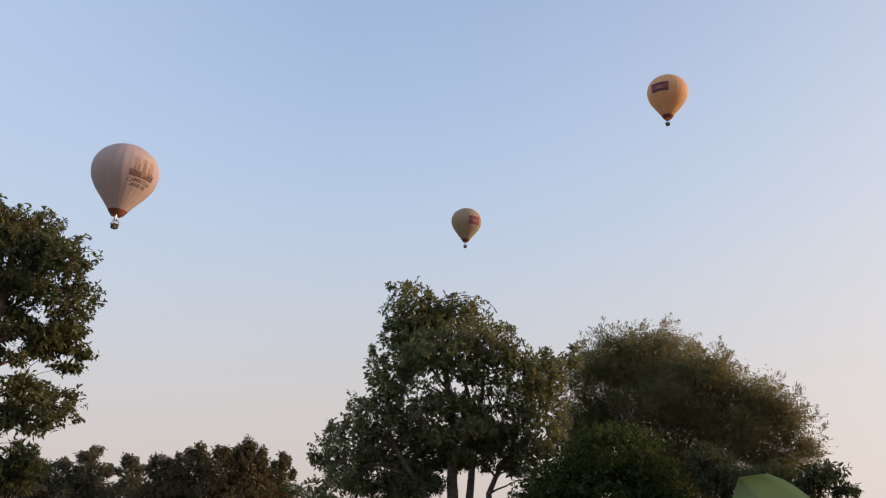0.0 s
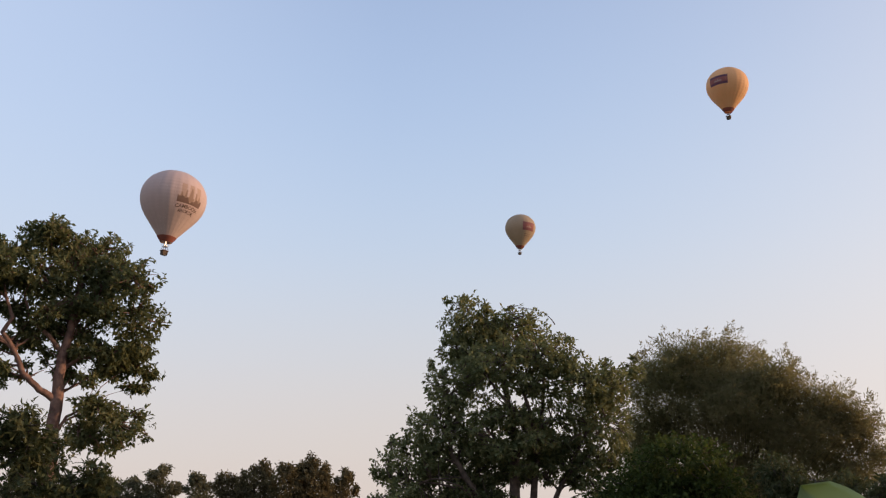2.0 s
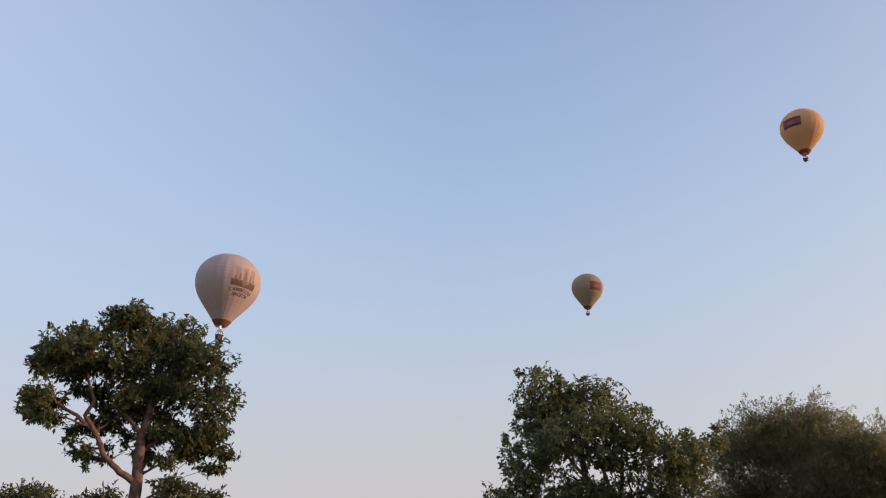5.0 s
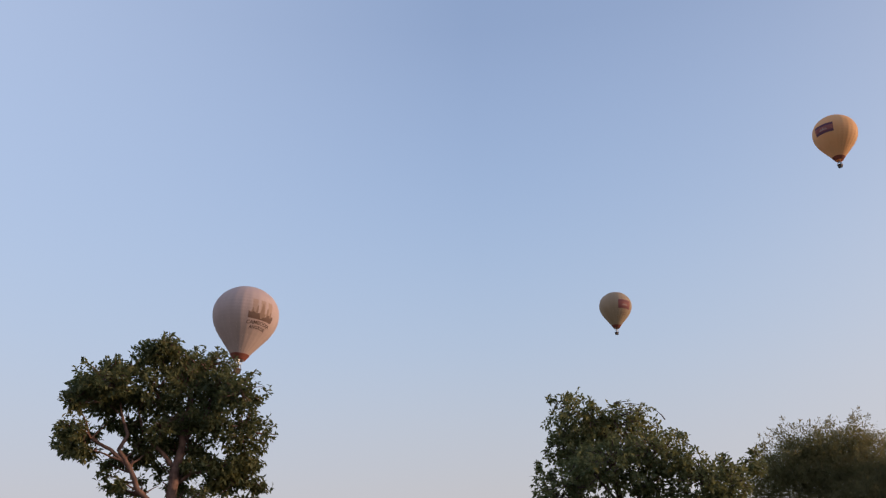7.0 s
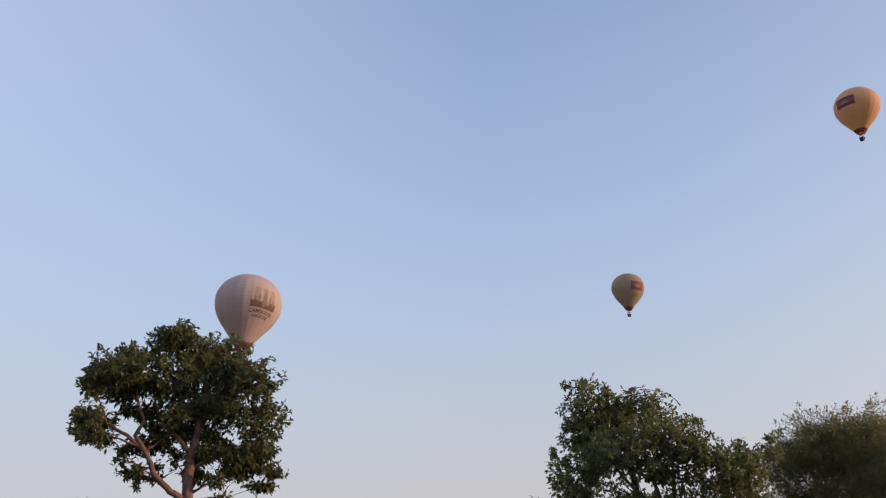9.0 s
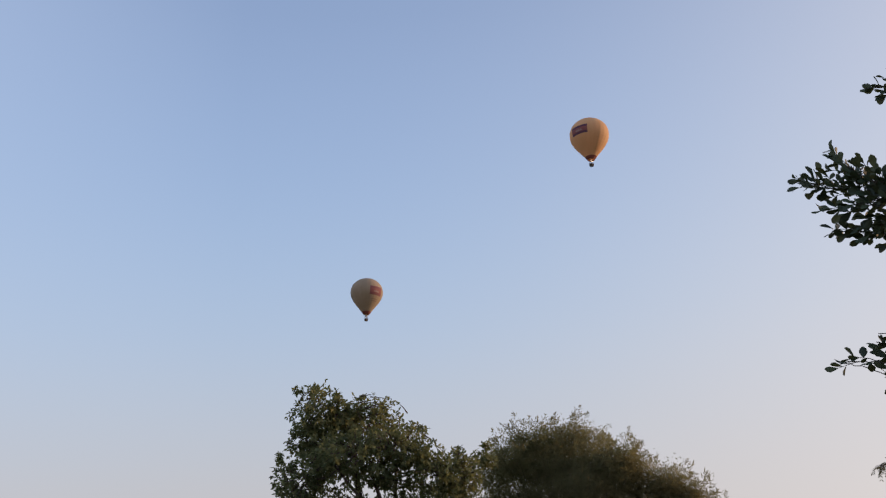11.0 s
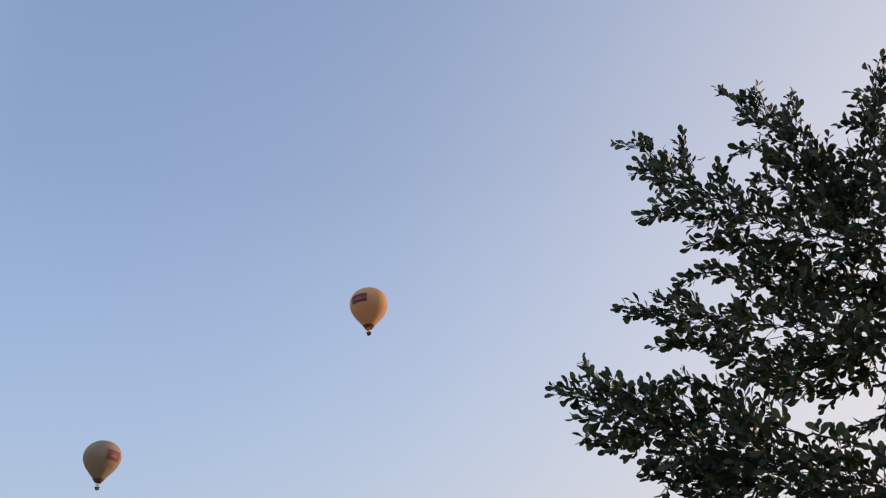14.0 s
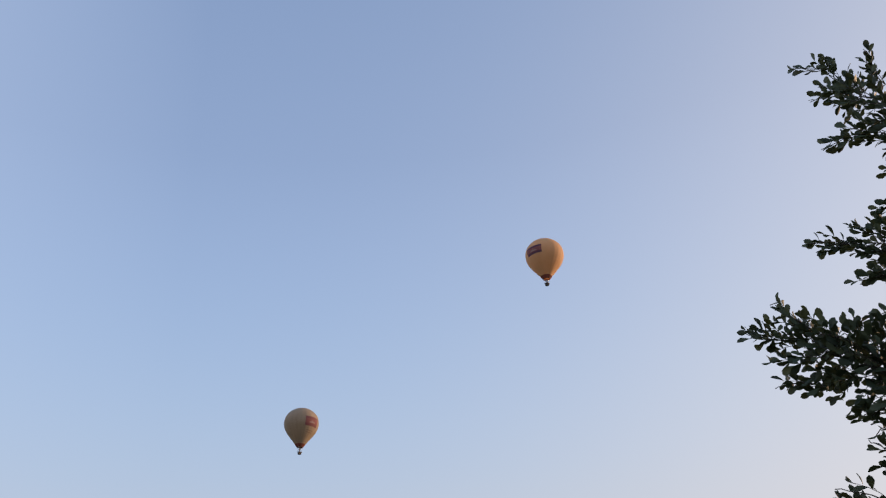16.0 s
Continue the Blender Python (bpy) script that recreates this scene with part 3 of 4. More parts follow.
MANGO_RIGHT = [(1.98, -1.0, 7.45, 0.70, 0.60), (2.12, -0.61, 6.60, 0.82, 0.66), (1.79, -0.28, 5.73, 0.76, 0.40), (2.18, -0.04, 5.84, 0.56, 0.40), (1.34, -0.01, 5.77, 0.44, 0.29),
               (1.96, 0.29, 5.42, 0.57, 0.33), (2.65, 0.33, 5.36, 0.42, 0.26), (0.82, -0.55, 5.70, 0.30, 0.22), (1.50, 0.1, 5.30, 0.40, 0.20), (2.40, 0.25, 4.95, 0.45, 0.22), (1.15, -0.4, 4.95, 0.38, 0.22), (0.82, 0.75, 5.25, 0.48, 0.36)]
MANGO_LEFT = [(-1.51, -0.97, 7.65, 0.85, 0.48), (-1.83, -0.07, 7.77, 0.60, 0.40), (-1.05, -0.59, 7.56, 0.60, 0.30), (-2.15, -0.9, 7.23, 0.36, 0.33), (-1.56, -0.04, 7.25, 0.66, 0.28),
              (-1.25, 0.0, 6.80, 0.35, 0.22), (-0.77, 0.04, 6.74, 0.46, 0.36), (-2.15, -0.91, 6.41, 0.42, 0.35), (-1.75, 0.0, 6.47, 0.40, 0.26), (-2.2, 0.16, 6.27, 0.42, 0.32),
              (-1.80, -0.47, 5.99, 0.52, 0.26), (-1.20, 0.5, 5.84, 0.34, 0.16), (-1.05, 0.2, 5.95, 0.30, 0.18)]
MANGO_MIDDLE = [(-0.45, 0.3, 5.95, 0.36, 0.26), (0.05, 0.4, 5.80, 0.30, 0.24), (-0.73, 0.5, 5.98, 0.32, 0.30), (-0.16, -0.13, 6.12, 0.44, 0.30), (-0.44, 0.44, 6.40, 0.36, 0.25),
                (0.68, 0.75, 5.76, 0.42, 0.34), (0.55, 0.75, 5.40, 0.34, 0.25), (-0.75, -0.55, 5.20, 0.28, 0.15), (-0.86, 0.5, 5.16, 0.30, 0.16), (0.12, -0.5, 5.15, 0.16, 0.12),
                (-0.95, 0.1, 5.20, 0.34, 0.20), (-1.22, 0.0, 5.48, 0.28, 0.18), (-0.78, 0.1, 4.88, 0.16, 0.14), (-0.36, 0.2, 5.40, 0.24, 0.18), (0.16, 0.3, 5.45, 0.22, 0.18)]
MANGO_HEART = [(0.92, -0.2, 6.16, 0.40, 0.30), (0.67, 0.4, 5.65, 0.34, 0.26), (-0.40, 0.2, 5.12, 0.24, 0.14)]
MANGO_FOOT = [(1.87, -0.24, 3.80, 0.88, 0.62), (2.32, 0.33, 4.20, 0.46, 0.30), (1.15, -0.6, 4.35, 0.50, 0.40), (1.45, -0.4, 4.30, 0.42, 0.30), (1.20, -0.2, 3.60, 0.50, 0.40)]
broad_tree("mango_tree", place_of(29.40, 24), "tall leafy mango tree with a reddish trunk and open crown",
           MANGO_TOP + MANGO_RIGHT + MANGO_LEFT + MANGO_MIDDLE + MANGO_HEART + MANGO_FOOT,
           [([(0.52, -0.2, 0), (0.50, -0.25, 3.2), (0.45, -0.3, 4.58), (0.48, -0.35, 5.48), (0.60, -0.35, 6.26), (0.55, -0.3, 6.88), (0.73, -0.2, 7.56)], 0.20, 0.05),
            ([(0.46, -0.28, 4.45), (0.05, -0.4, 4.68), (-0.36, -0.45, 5.05), (-0.66, -0.45, 5.66), (-1.16, -0.5, 6.05), (-1.65, -0.5, 6.30)], 0.095, 0.035),
            ([(-0.64, -0.45, 5.62), (-0.95, -0.5, 6.05), (-0.78, -0.5, 6.45), (-0.98, -0.5, 6.91), (-1.12, -0.4, 7.43)], 0.065, 0.025),
            ([(0.50, -0.35, 5.6), (0.10, -0.45, 6.05), (-0.35, -0.45, 6.40), (-0.60, -0.4, 7.10)], 0.065, 0.025),
            ([(0.60, -0.35, 6.3), (0.75, -0.4, 7.0), (0.62, -0.4, 7.6), (0.95, -0.3, 8.1)], 0.055, 0.02),
            ([(0.60, -0.35, 6.3), (1.11, -0.4, 7.09), (1.34, -0.3, 7.78)], 0.055, 0.02),
            ([(0.47, -0.3, 5.2), (0.90, -0.35, 5.55), (1.40, -0.35, 5.62), (1.85, -0.3, 5.75)], 0.055, 0.02),
            ([(0.47, -0.3, 3.5), (0.75, -0.35, 4.05), (1.15, -0.35, 4.30)], 0.055, 0.02)],
           MANGO, BARK_RED, 11, leaf=(0.15, 0.072), per=8, density=42, limb=0.032, holes=0.40, swell=1.15, twigs=0.2,
           gaps=[(-1.17, 6.37, 0.31, 0.31), (-0.40, 5.68, 0.19, 0.17), (0.13, 5.95, 0.14, 0.15), (0.94, 5.45, 0.19, 0.14), (1.75, 4.80, 0.32, 0.18), (-1.75, 5.40, 0.40, 0.24),
                 (-0.20, 4.62, 0.36, 0.22), (0.87, 4.75, 0.22, 0.31), (-0.13, 6.46, 0.14, 0.14), (1.74, 7.42, 0.12, 0.16)])

SPREAD_TOP = [(-0.55, -0.25, 8.17, 0.92, 0.96), (0.3, 0.0, 8.0, 0.7, 0.75), (1.09, 0.64, 7.84, 1.35, 0.95), (-0.86, 0.92, 7.45, 0.79, 0.79), (-0.26, 0.09, 6.68, 0.81, 0.71),
              (0.66, -1.07, 6.4, 1.52, 0.95), (2.26, -1.2, 6.55, 1.09, 1.02)]
SPREAD_RIGHT = [(3.27, -1.2, 5.6, 1.17, 0.95), (4.17, -1.0, 5.55, 0.73, 0.81), (2.53, 0.45, 4.5, 1.45, 1.1), (4.06, -1.2, 4.24, 0.85, 1.14), (3.75, -0.48, 3.06, 0.88, 0.73),
                (2.53, 0.29, 3.25, 0.99, 0.7), (3.55, -0.76, 2.18, 0.6, 0.57), (2.27, 0.6, 3.82, 0.95, 0.76)]
SPREAD_LEFT = [(-1.05, -0.61, 5.66, 1.04, 0.97), (-1.69, -0.51, 4.34, 1.11, 0.89), (-2.55, -0.42, 3.34, 1.17, 0.81), (-3.52, -0.09, 2.86, 0.44, 0.32), (-3.03, -1.04, 2.2, 0.99, 0.64),
               (-1.59, 1.09, 2.83, 1.38, 0.77), (-2.21, 0.87, 2.21, 1.19, 0.56)]
SPREAD_MIDDLE = [(0.38, -0.24, 4.4, 1.64, 1.0), (-0.21, 0.51, 2.9, 0.9, 0.6), (0.97, 0.93, 2.9, 1.0, 0.4), (-0.62, 0.42, 2.3, 1.27, 0.59), (-0.59, 0.59, 3.7, 1.18, 0.65), (0.96, 0.73, 3.5, 1.18, 0.65),
                 (0.9, -1.3, 4.75, 0.8, 0.42), (1.6, -1.3, 3.9, 0.8, 0.42), (0.4, -1.2, 3.6, 0.7, 0.4), (1.6, -1.2, 5.6, 0.6, 0.35), (1.2, -1.1, 3.0, 0.6, 0.25),
                 (0.2, 0.0, 2.1, 0.7, 0.35), (-0.8, 0.0, 1.9, 0.8, 0.4), (2.0, -0.2, 2.65, 0.45, 0.2), (3.2, 0.3, 2.6, 0.5, 0.25)]
# tufts that stand out of the outline
SPREAD_TUFTS = [(-1.25, 0.0, 9.0, 0.22, 0.24), (-0.70, 0.0, 9.12, 0.2, 0.22), (0.1, 0.0, 8.85, 0.25, 0.22), (0.9, 0.2, 8.75, 0.3, 0.2), (-1.80, -0.3, 6.65, 0.22, 0.26), (-1.45, -0.3, 6.35, 0.3, 0.2),
                (-3.22, -0.2, 4.05, 0.2, 0.26), (-2.68, -0.2, 4.15, 0.22, 0.28), (-3.75, -0.2, 3.05, 0.28, 0.16), (2.95, -0.4, 7.4, 0.26, 0.24), (4.15, -0.6, 6.5, 0.25, 0.25), (5.15, -0.6, 6.7, 0.25, 0.2),
                (5.0, -0.6, 6.2, 0.5, 0.4)]
broad_tree("spreading_tree", place_of(1.19, 30), "broad dark green tree with several trunks and tangled branches",
           SPREAD_TOP + SPREAD_RIGHT + SPREAD_LEFT + SPREAD_MIDDLE + SPREAD_TUFTS,
           [([(0.95, 0, 0), (0.95, 0, 2.2), (1.0, 0, 4.0), (0.7, 0, 5.8), (0.6, 0, 7.6)], 0.23, 0.06),
            ([(1.5, 0.3, 0), (1.55, 0.3, 2.0), (1.9, 0.2, 4.2), (2.1, 0, 6.3)], 0.17, 0.05),
            ([(2.25, 0.2, 0), (2.2, 0.2, 1.8), (2.7, 0.1, 2.9), (3.5, -0.2, 4.4)], 0.13, 0.04),
            ([(0.8, -0.1, 0.6), (-0.2, -0.2, 2.0), (-1.2, -0.3, 3.6), (-1.3, -0.3, 5.0)], 0.17, 0.05),
            ([(1.75, 0.0, 3.6), (1.1, -0.8, 4.8), (0.55, -1.2, 5.4), (-0.1, -1.3, 6.3)], 0.10, 0.03),
            ([(1.8, 0.0, 3.8), (1.5, -0.9, 4.9), (1.2, -1.2, 5.8), (1.5, -1.2, 6.4)], 0.09, 0.03)],
           CENTRE, BARK_GREY, 23, leaf=(0.165, 0.083), per=8, density=27, limb=0.045, holes=0.385, swell=1.12, twigs=0.25,
           gaps=[(2.12, 4.92, 0.33, 0.20), (-0.24, 5.11, 0.20, 0.17), (1.04, 5.30, 0.23, 0.17), (1.54, 6.00, 0.17, 0.14), (2.85, 2.07, 0.40, 0.35), (1.79, 2.25, 0.12, 0.43),
                 (1.23, 4.24, 0.20, 0.14), (0.16, 3.09, 0.32, 0.12), (2.51, 4.33, 0.19, 0.16), (-1.04, 5.59, 0.17, 0.17), (2.72, 5.11, 0.17, 0.23), (0.64, 4.72, 0.14, 0.17), (-3.6, 2.3, 0.35, 0.3), (-2.6, 2.8, 0.3, 0.2), (-1.9, 2.35, 0.3, 0.18), (-2.9, 1.9, 0.35, 0.2)])

broad_tree("vine_covered_bush", place_of(-10.93, 26), "rounded bush smothered in bright green vines",
           [(0.01, -0.1, 2.85, 1.64, 1.01), (-1.2, 0.23, 2.2, 1.2, 0.75), (1.15, -0.63, 2.1, 1.0, 0.8), (-0.14, -0.24, 1.5, 2.3, 1.2), (-2.2, 0.3, 1.3, 1.0, 1.0), (1.9, 0, 1.2, 1.0, 0.9)],
           [([(0, 0, 0), (0.1, 0, 1.2), (0, 0, 2.2)], 0.1, 0.04)],
           VINE, BARK_DARK, 31, leaf=(0.13, 0.085), per=6, density=40, limb=0.05, holes=0.22, category="bush", twigs=0.05)

broad_tree("shrub", place_of(-20.86, 25), "dark leafy shrub at the foot of the bamboo",
           [(-1.18, -0.11, 2.09, 1.04, 0.58), (0.0, 0.22, 1.97, 1.27, 0.63), (1.06, -0.52, 2.22, 0.66, 0.46), (-1.8, -0.26, 2.54, 0.7, 0.59), (1.53, -0.4, 1.85, 0.44, 0.27),
            (-1.0, 0, 1.0, 1.3, 0.9), (0.6, 0, 1.0, 1.2, 0.8)],
           [([(0, 0, 0), (0.1, 0, 0.9), (0.2, 0, 1.6)], 0.09, 0.04)],
           SHRUB, BARK_DARK, 37, leaf=(0.15, 0.06), per=8, density=44, limb=0.03, holes=0.26, category="shrub", twigs=0.12)

broad_tree("shrub", place_of(32.78, 20), "leafy dark shrub beneath the mango tree",
           [(0.94, -0.11, 3.5, 0.62, 0.5), (0.5, 0.1, 3.3, 0.6, 0.55), (1.24, 0.18, 2.95, 0.89, 0.71), (1.51, -0.3, 2.02, 0.8, 0.68), (2.52, -0.36, 2.18, 0.58, 0.46), (2.42, -0.5, 2.49, 0.47, 0.41),
            (1.6, 0, 1.2, 1.1, 0.8), (0.4, 0, 1.6, 0.8, 0.9)],
           [([(1.3, 0, 0), (1.3, 0, 1.2), (1.2, 0, 2.4)], 0.09, 0.04)],
           SHRUB, BARK_DARK, 41, leaf=(0.17, 0.06), per=8, density=40, limb=0.03, holes=0.26, category="shrub", twigs=0.12)


broad_tree("hedge_shrub", place_of(0.99, 33), "low dark undergrowth between the tree trunks",
           [(-4.2, 0, 0.9, 1.3, 0.8), (-2.3, 0.2, 0.8, 1.3, 0.8), (-0.3, 0, 0.9, 1.4, 0.75), (1.8, 0.3, 0.8, 1.3, 0.8), (3.6, 0, 1.0, 1.3, 0.9), (5.2, 0.2, 1.2, 1.2, 1.0)],
           [([(0, 0, 0), (0.1, 0, 0.5), (0.2, 0, 0.9)], 0.06, 0.03)],
           VINE, BARK_DARK, 43, leaf=(0.17, 0.07), per=8, density=26, limb=0.03, holes=0.22, category="shrub", twigs=0.05)

broad_tree("background_tree", place_of(34.77, 42), "olive-brown leafy tree behind the mango tree",
           [(0.74, -0.09, 5.70, 1.15, 0.95), (-0.4, 0.22, 5.4, 1.25, 1.09), (1.46, -0.53, 4.4, 0.75, 0.65), (0.3, 0, 3.8, 1.5, 1.1), (-1.3, 0.2, 4.0, 1.1, 1.0)],
           [([(0.2, 0, 0), (0.2, 0, 2.5), (0.3, 0, 4.2)], 0.16, 0.06)],
           MANGO, BARK_GREY, 53, leaf=(0.22, 0.09), per=8, density=28, limb=0.05, holes=0.30, twigs=0.08)


def palm(m, height, seed):
    """A small feather palm: ringed stem and arching fronds, each with two rows of leaflets."""
    rng = random.Random(seed)
    tree = thing("small_palm", m, "small dark feather palm among the trees", "palm")
    t = Tubes()
    t.add([(0, 0, 0), (0.03, 0, height * 0.35), (0, 0, height * 0.6)], [0.13, 0.11, 0.1], 8)
    part("trunk", t.mesh("trunk", BARK_DARK), tree)
    for k in range(13):
        a, up = 2.4 * k, rng.uniform(0.5, 1.5)
        out = Vector((math.cos(a), math.sin(a), 0))
        top = Vector((0, 0, height * 0.6))
        line = [top + out * 1.25 * s + Vector((0, 0, height * 0.42 * up * s - 0.75 * s * s)) for s in [i / 12 for i in range(13)]]
        t = Tubes()
        t.add(line, [0.022 * (1 - 0.8 * i / 12) for i in range(13)], 4)
        frond = part("frond", t.mesh("frond", RIB), tree)
        base, d = [], []
        for i in range(2, 13):
            for sgn in (-1, 1):
                for w in range(3):
                    base.append(line[i] + (line[i - 1] - line[i]) * w / 3)
                    d.append(out.cross(Vector((0, 0, 1))) * sgn + out * 0.7 + Vector((0, 0, -0.3 + rng.uniform(-0.2, 0.2))))
        base, d = np.array(base), unit(np.array(d))
        side = unit(np.cross(d, np.array([0.1, 0.1, 1.0])))
        v, f = leaf_arrays(base, d, side, np.full(len(base), 0.42), np.full(len(base), 0.04), 0.1)
        tagged(part("leaflets", mesh_arrays("leaflets", v, f, VINE), frond), kind="stuff")


palm(place_of(8.34, 38), 2.5, 3)


def bamboo_grove(m, masses, seed):
    """Arching culms that end in soft upright plumes, over a dense mass of fine leaves."""
    rs, rng = np.random.RandomState(seed), random.Random(seed)
    grove = thing("bamboo_clump", m, "dense feathery clump of olive-brown bamboo arching over", "bamboo")
    bases, dirs = [], []
    for u, v, h, ru, rh in masses:
        for k in range(int(7 + 8 * ru)):
            foot = Vector((u * 0.3 + rng.uniform(-0.6, 0.6), v * 0.3 + rng.uniform(-0.5, 0.5), 0))
            a = rng.uniform(-0.15, 1.15) * math.pi
            e = rng.uniform(0.62, 0.93)
            tip = Vector((u + ru * e * math.cos(a), v + rng.uniform(-1, 1) * ru * 0.7, h + rh * e * math.sin(a)))
            mid = foot.lerp(tip, 0.6) + Vector((-(tip.x - foot.x) * 0.22, 0, tip.z * 0.2))
            line = [foot.lerp(mid, s).lerp(mid.lerp(tip, s), s) for s in [i / 9 for i in range(10)]]
            t = Tubes()
            t.add(line, [0.022 * (1 - 0.93 * i / 9) for i in range(10)], 5)
            part("culm", t.mesh("culm", CULM), grove)
            # plumes: leafy shoots that rise and spread from the culm's last stretch
            out = Vector((math.cos(a) * 0.75, rng.gauss(0, 0.3), 0.35 + 0.75 * max(math.sin(a), 0))).normalized()
            for j in range(4):
                way = (out + Vector((rng.gauss(0, 0.4), rng.gauss(0, 0.4), rng.gauss(0.1, 0.3)))).normalized()
                start = line[rng.choice((7, 8, 9))]
                reach = rng.uniform(0.35, 0.75)
                side = Vector((rng.gauss(0, 1), rng.gauss(0, 1), rng.gauss(0, 0.3)))
                for w in range(46):
                    s = rng.random() ** 0.8
                    spread = 0.13 * (1.15 - s)
                    bases.append(start + way * reach * s + side * 0.10 * s * s + Vector((rng.gauss(0, 1), rng.gauss(0, 1), rng.gauss(0, 1))) * spread)
                    dirs.append(way * 0.9 + Vector((rng.gauss(0, 0.55), rng.gauss(0, 0.55), rng.gauss(-0.15, 0.5))))
    pts, outs = crown_points([(u, v, h, ru * 0.9, rh * 0.88) for u, v, h, ru, rh in masses], rs, 78, 0.2, 0.05, core=0.15)
    n, per = len(pts), 10
    base = np.concatenate([np.array(bases), np.repeat(pts, per, 0) + rs.normal(0, 0.15, (n * per, 3))])
    d = unit(np.concatenate([np.array(dirs), np.repeat(outs, per, 0) * 0.5 + rs.normal(0, 0.6, (n * per, 3)) + np.array([0, 0, -0.1])]))
    side = unit(np.cross(d, rs.normal(0, 1, d.shape)))
    size = rs.uniform(0.6, 1.25, len(base))
    v, f = leaf_arrays(base, d, side, size * 0.135, size * 0.030, 0.15)
    part("crown", mesh_arrays("crown", v, f, BAMBOO), grove, kind="stuff")
    return grove


BAMBOO_TOP = [(-1.36, -0.28, 7.44, 1.19, 0.93), (0.3, 0.66, 7.62, 1.38, 0.95), (1.9, -1.2, 6.28, 1.26, 0.95), (3.4, -0.77, 5.47, 1.27, 0.95), (4.44, -1.0, 4.75, 0.92, 0.77), (4.95, -1.0, 3.78, 0.62, 0.58)]
BAMBOO_HEART = [(-0.6, 0.0, 6.75, 1.7, 0.9), (1.3, -0.3, 6.4, 1.3, 0.9), (-2.51, -1.04, 6.6, 1.0, 1.0), (0.15, -0.46, 5.44, 2.46, 1.48), (2.42, -0.4, 4.43, 2.24, 1.28), (-2.5, 0.02, 5.07, 1.35, 1.35), (4.0, -0.51, 3.25, 1.4, 0.7), (0, 0, 3.0, 2.6, 1.4),
                (-3.0, 0.0, 3.9, 1.1, 1.2), (-3.2, 0.2, 2.4, 1.1, 1.2)]
bamboo_grove(place_of(-13.91, 34) @ Matrix.Translation((0, 0, -0.36)), BAMBOO_TOP + BAMBOO_HEART, 47)


# ---- distant trees ----
def far_trees():
    """The tree line: olive crowns far off with haze put into their leaf colour, and a darker, browner row in front of
    them.
    """
    rng = random.Random(5)
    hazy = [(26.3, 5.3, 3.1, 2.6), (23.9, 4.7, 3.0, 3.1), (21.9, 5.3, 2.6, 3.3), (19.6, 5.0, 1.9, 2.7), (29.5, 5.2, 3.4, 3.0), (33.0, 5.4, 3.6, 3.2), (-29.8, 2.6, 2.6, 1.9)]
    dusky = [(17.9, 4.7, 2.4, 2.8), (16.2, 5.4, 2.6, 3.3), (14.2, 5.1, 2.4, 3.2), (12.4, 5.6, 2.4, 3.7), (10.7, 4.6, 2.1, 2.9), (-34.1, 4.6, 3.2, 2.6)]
    for rows, reach0, leaves, label in ((hazy, 120, FAR_HAZED, "distant tree with a rounded crown, its olive leaf colour paled for haze"), (dusky, 108, DUSKY, "dusky brown-green distant tree with a lumpy crown")):
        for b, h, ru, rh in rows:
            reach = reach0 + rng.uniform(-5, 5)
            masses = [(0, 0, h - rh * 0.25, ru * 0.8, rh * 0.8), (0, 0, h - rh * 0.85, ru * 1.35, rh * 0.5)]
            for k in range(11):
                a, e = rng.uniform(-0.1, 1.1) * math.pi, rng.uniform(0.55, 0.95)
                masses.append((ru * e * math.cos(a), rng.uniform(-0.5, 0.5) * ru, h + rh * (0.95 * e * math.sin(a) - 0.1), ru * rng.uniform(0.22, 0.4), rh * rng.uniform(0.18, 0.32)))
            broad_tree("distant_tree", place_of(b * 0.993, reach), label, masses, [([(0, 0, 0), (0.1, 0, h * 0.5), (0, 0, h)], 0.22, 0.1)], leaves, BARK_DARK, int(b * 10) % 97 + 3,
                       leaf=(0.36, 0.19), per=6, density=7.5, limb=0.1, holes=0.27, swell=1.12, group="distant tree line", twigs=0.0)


far_trees()


# ---- the near tree whose boughs hang over the view ----
BOUGHS = []


def bough(fullness, *line):
    """A leafy bough from its tip inwards: points (sideways, deep, height, half width of the foliage)."""
    BOUGHS.append((fullness, [(Vector(p[:3]), p[3]) for p in line]))


bough(1.22, (-1.63, -0.18, 3.61, 0.03), (-1.47, -0.22, 3.52, 0.08), (-1.32, -0.26, 3.40, 0.15), (-1.18, -0.22, 3.29, 0.20), (-0.96, -0.22, 3.12, 0.25), (-0.73, -0.16, 2.97, 0.25), (-0.48, -0.26, 2.82, 0.22), (-0.27, -0.14, 2.73, 0.18), (-0.07, -0.23, 2.58, 0.17))
bough(0.8, (-1.38, -0.30, 3.65, 0.03), (-1.32, -0.31, 3.54, 0.06), (-1.24, -0.29, 3.43, 0.08), (-1.12, -0.31, 3.35, 0.07))
bough(0.7, (-1.60, -0.07, 3.30, 0.02), (-1.43, -0.14, 3.26, 0.04), (-1.33, -0.04, 3.24, 0.07), (-1.22, -0.05, 3.19, 0.09))
bough(0.8, (-1.01, -0.12, 3.48, 0.02), (-0.84, -0.19, 3.42, 0.06), (-0.73, -0.10, 3.35, 0.07), (-0.63, -0.16, 3.20, 0.08))
bough(0.85, (-1.16, -0.14, 3.99, 0.03), (-1.02, -0.12, 3.95, 0.06), (-0.91, -0.04, 3.89, 0.11), (-0.73, -0.04, 3.81, 0.13), (-0.53, -0.14, 3.66, 0.16), (-0.29, -0.16, 3.54, 0.20), (-0.09, -0.10, 3.42, 0.20), (0.15, -0.13, 3.32, 0.18))
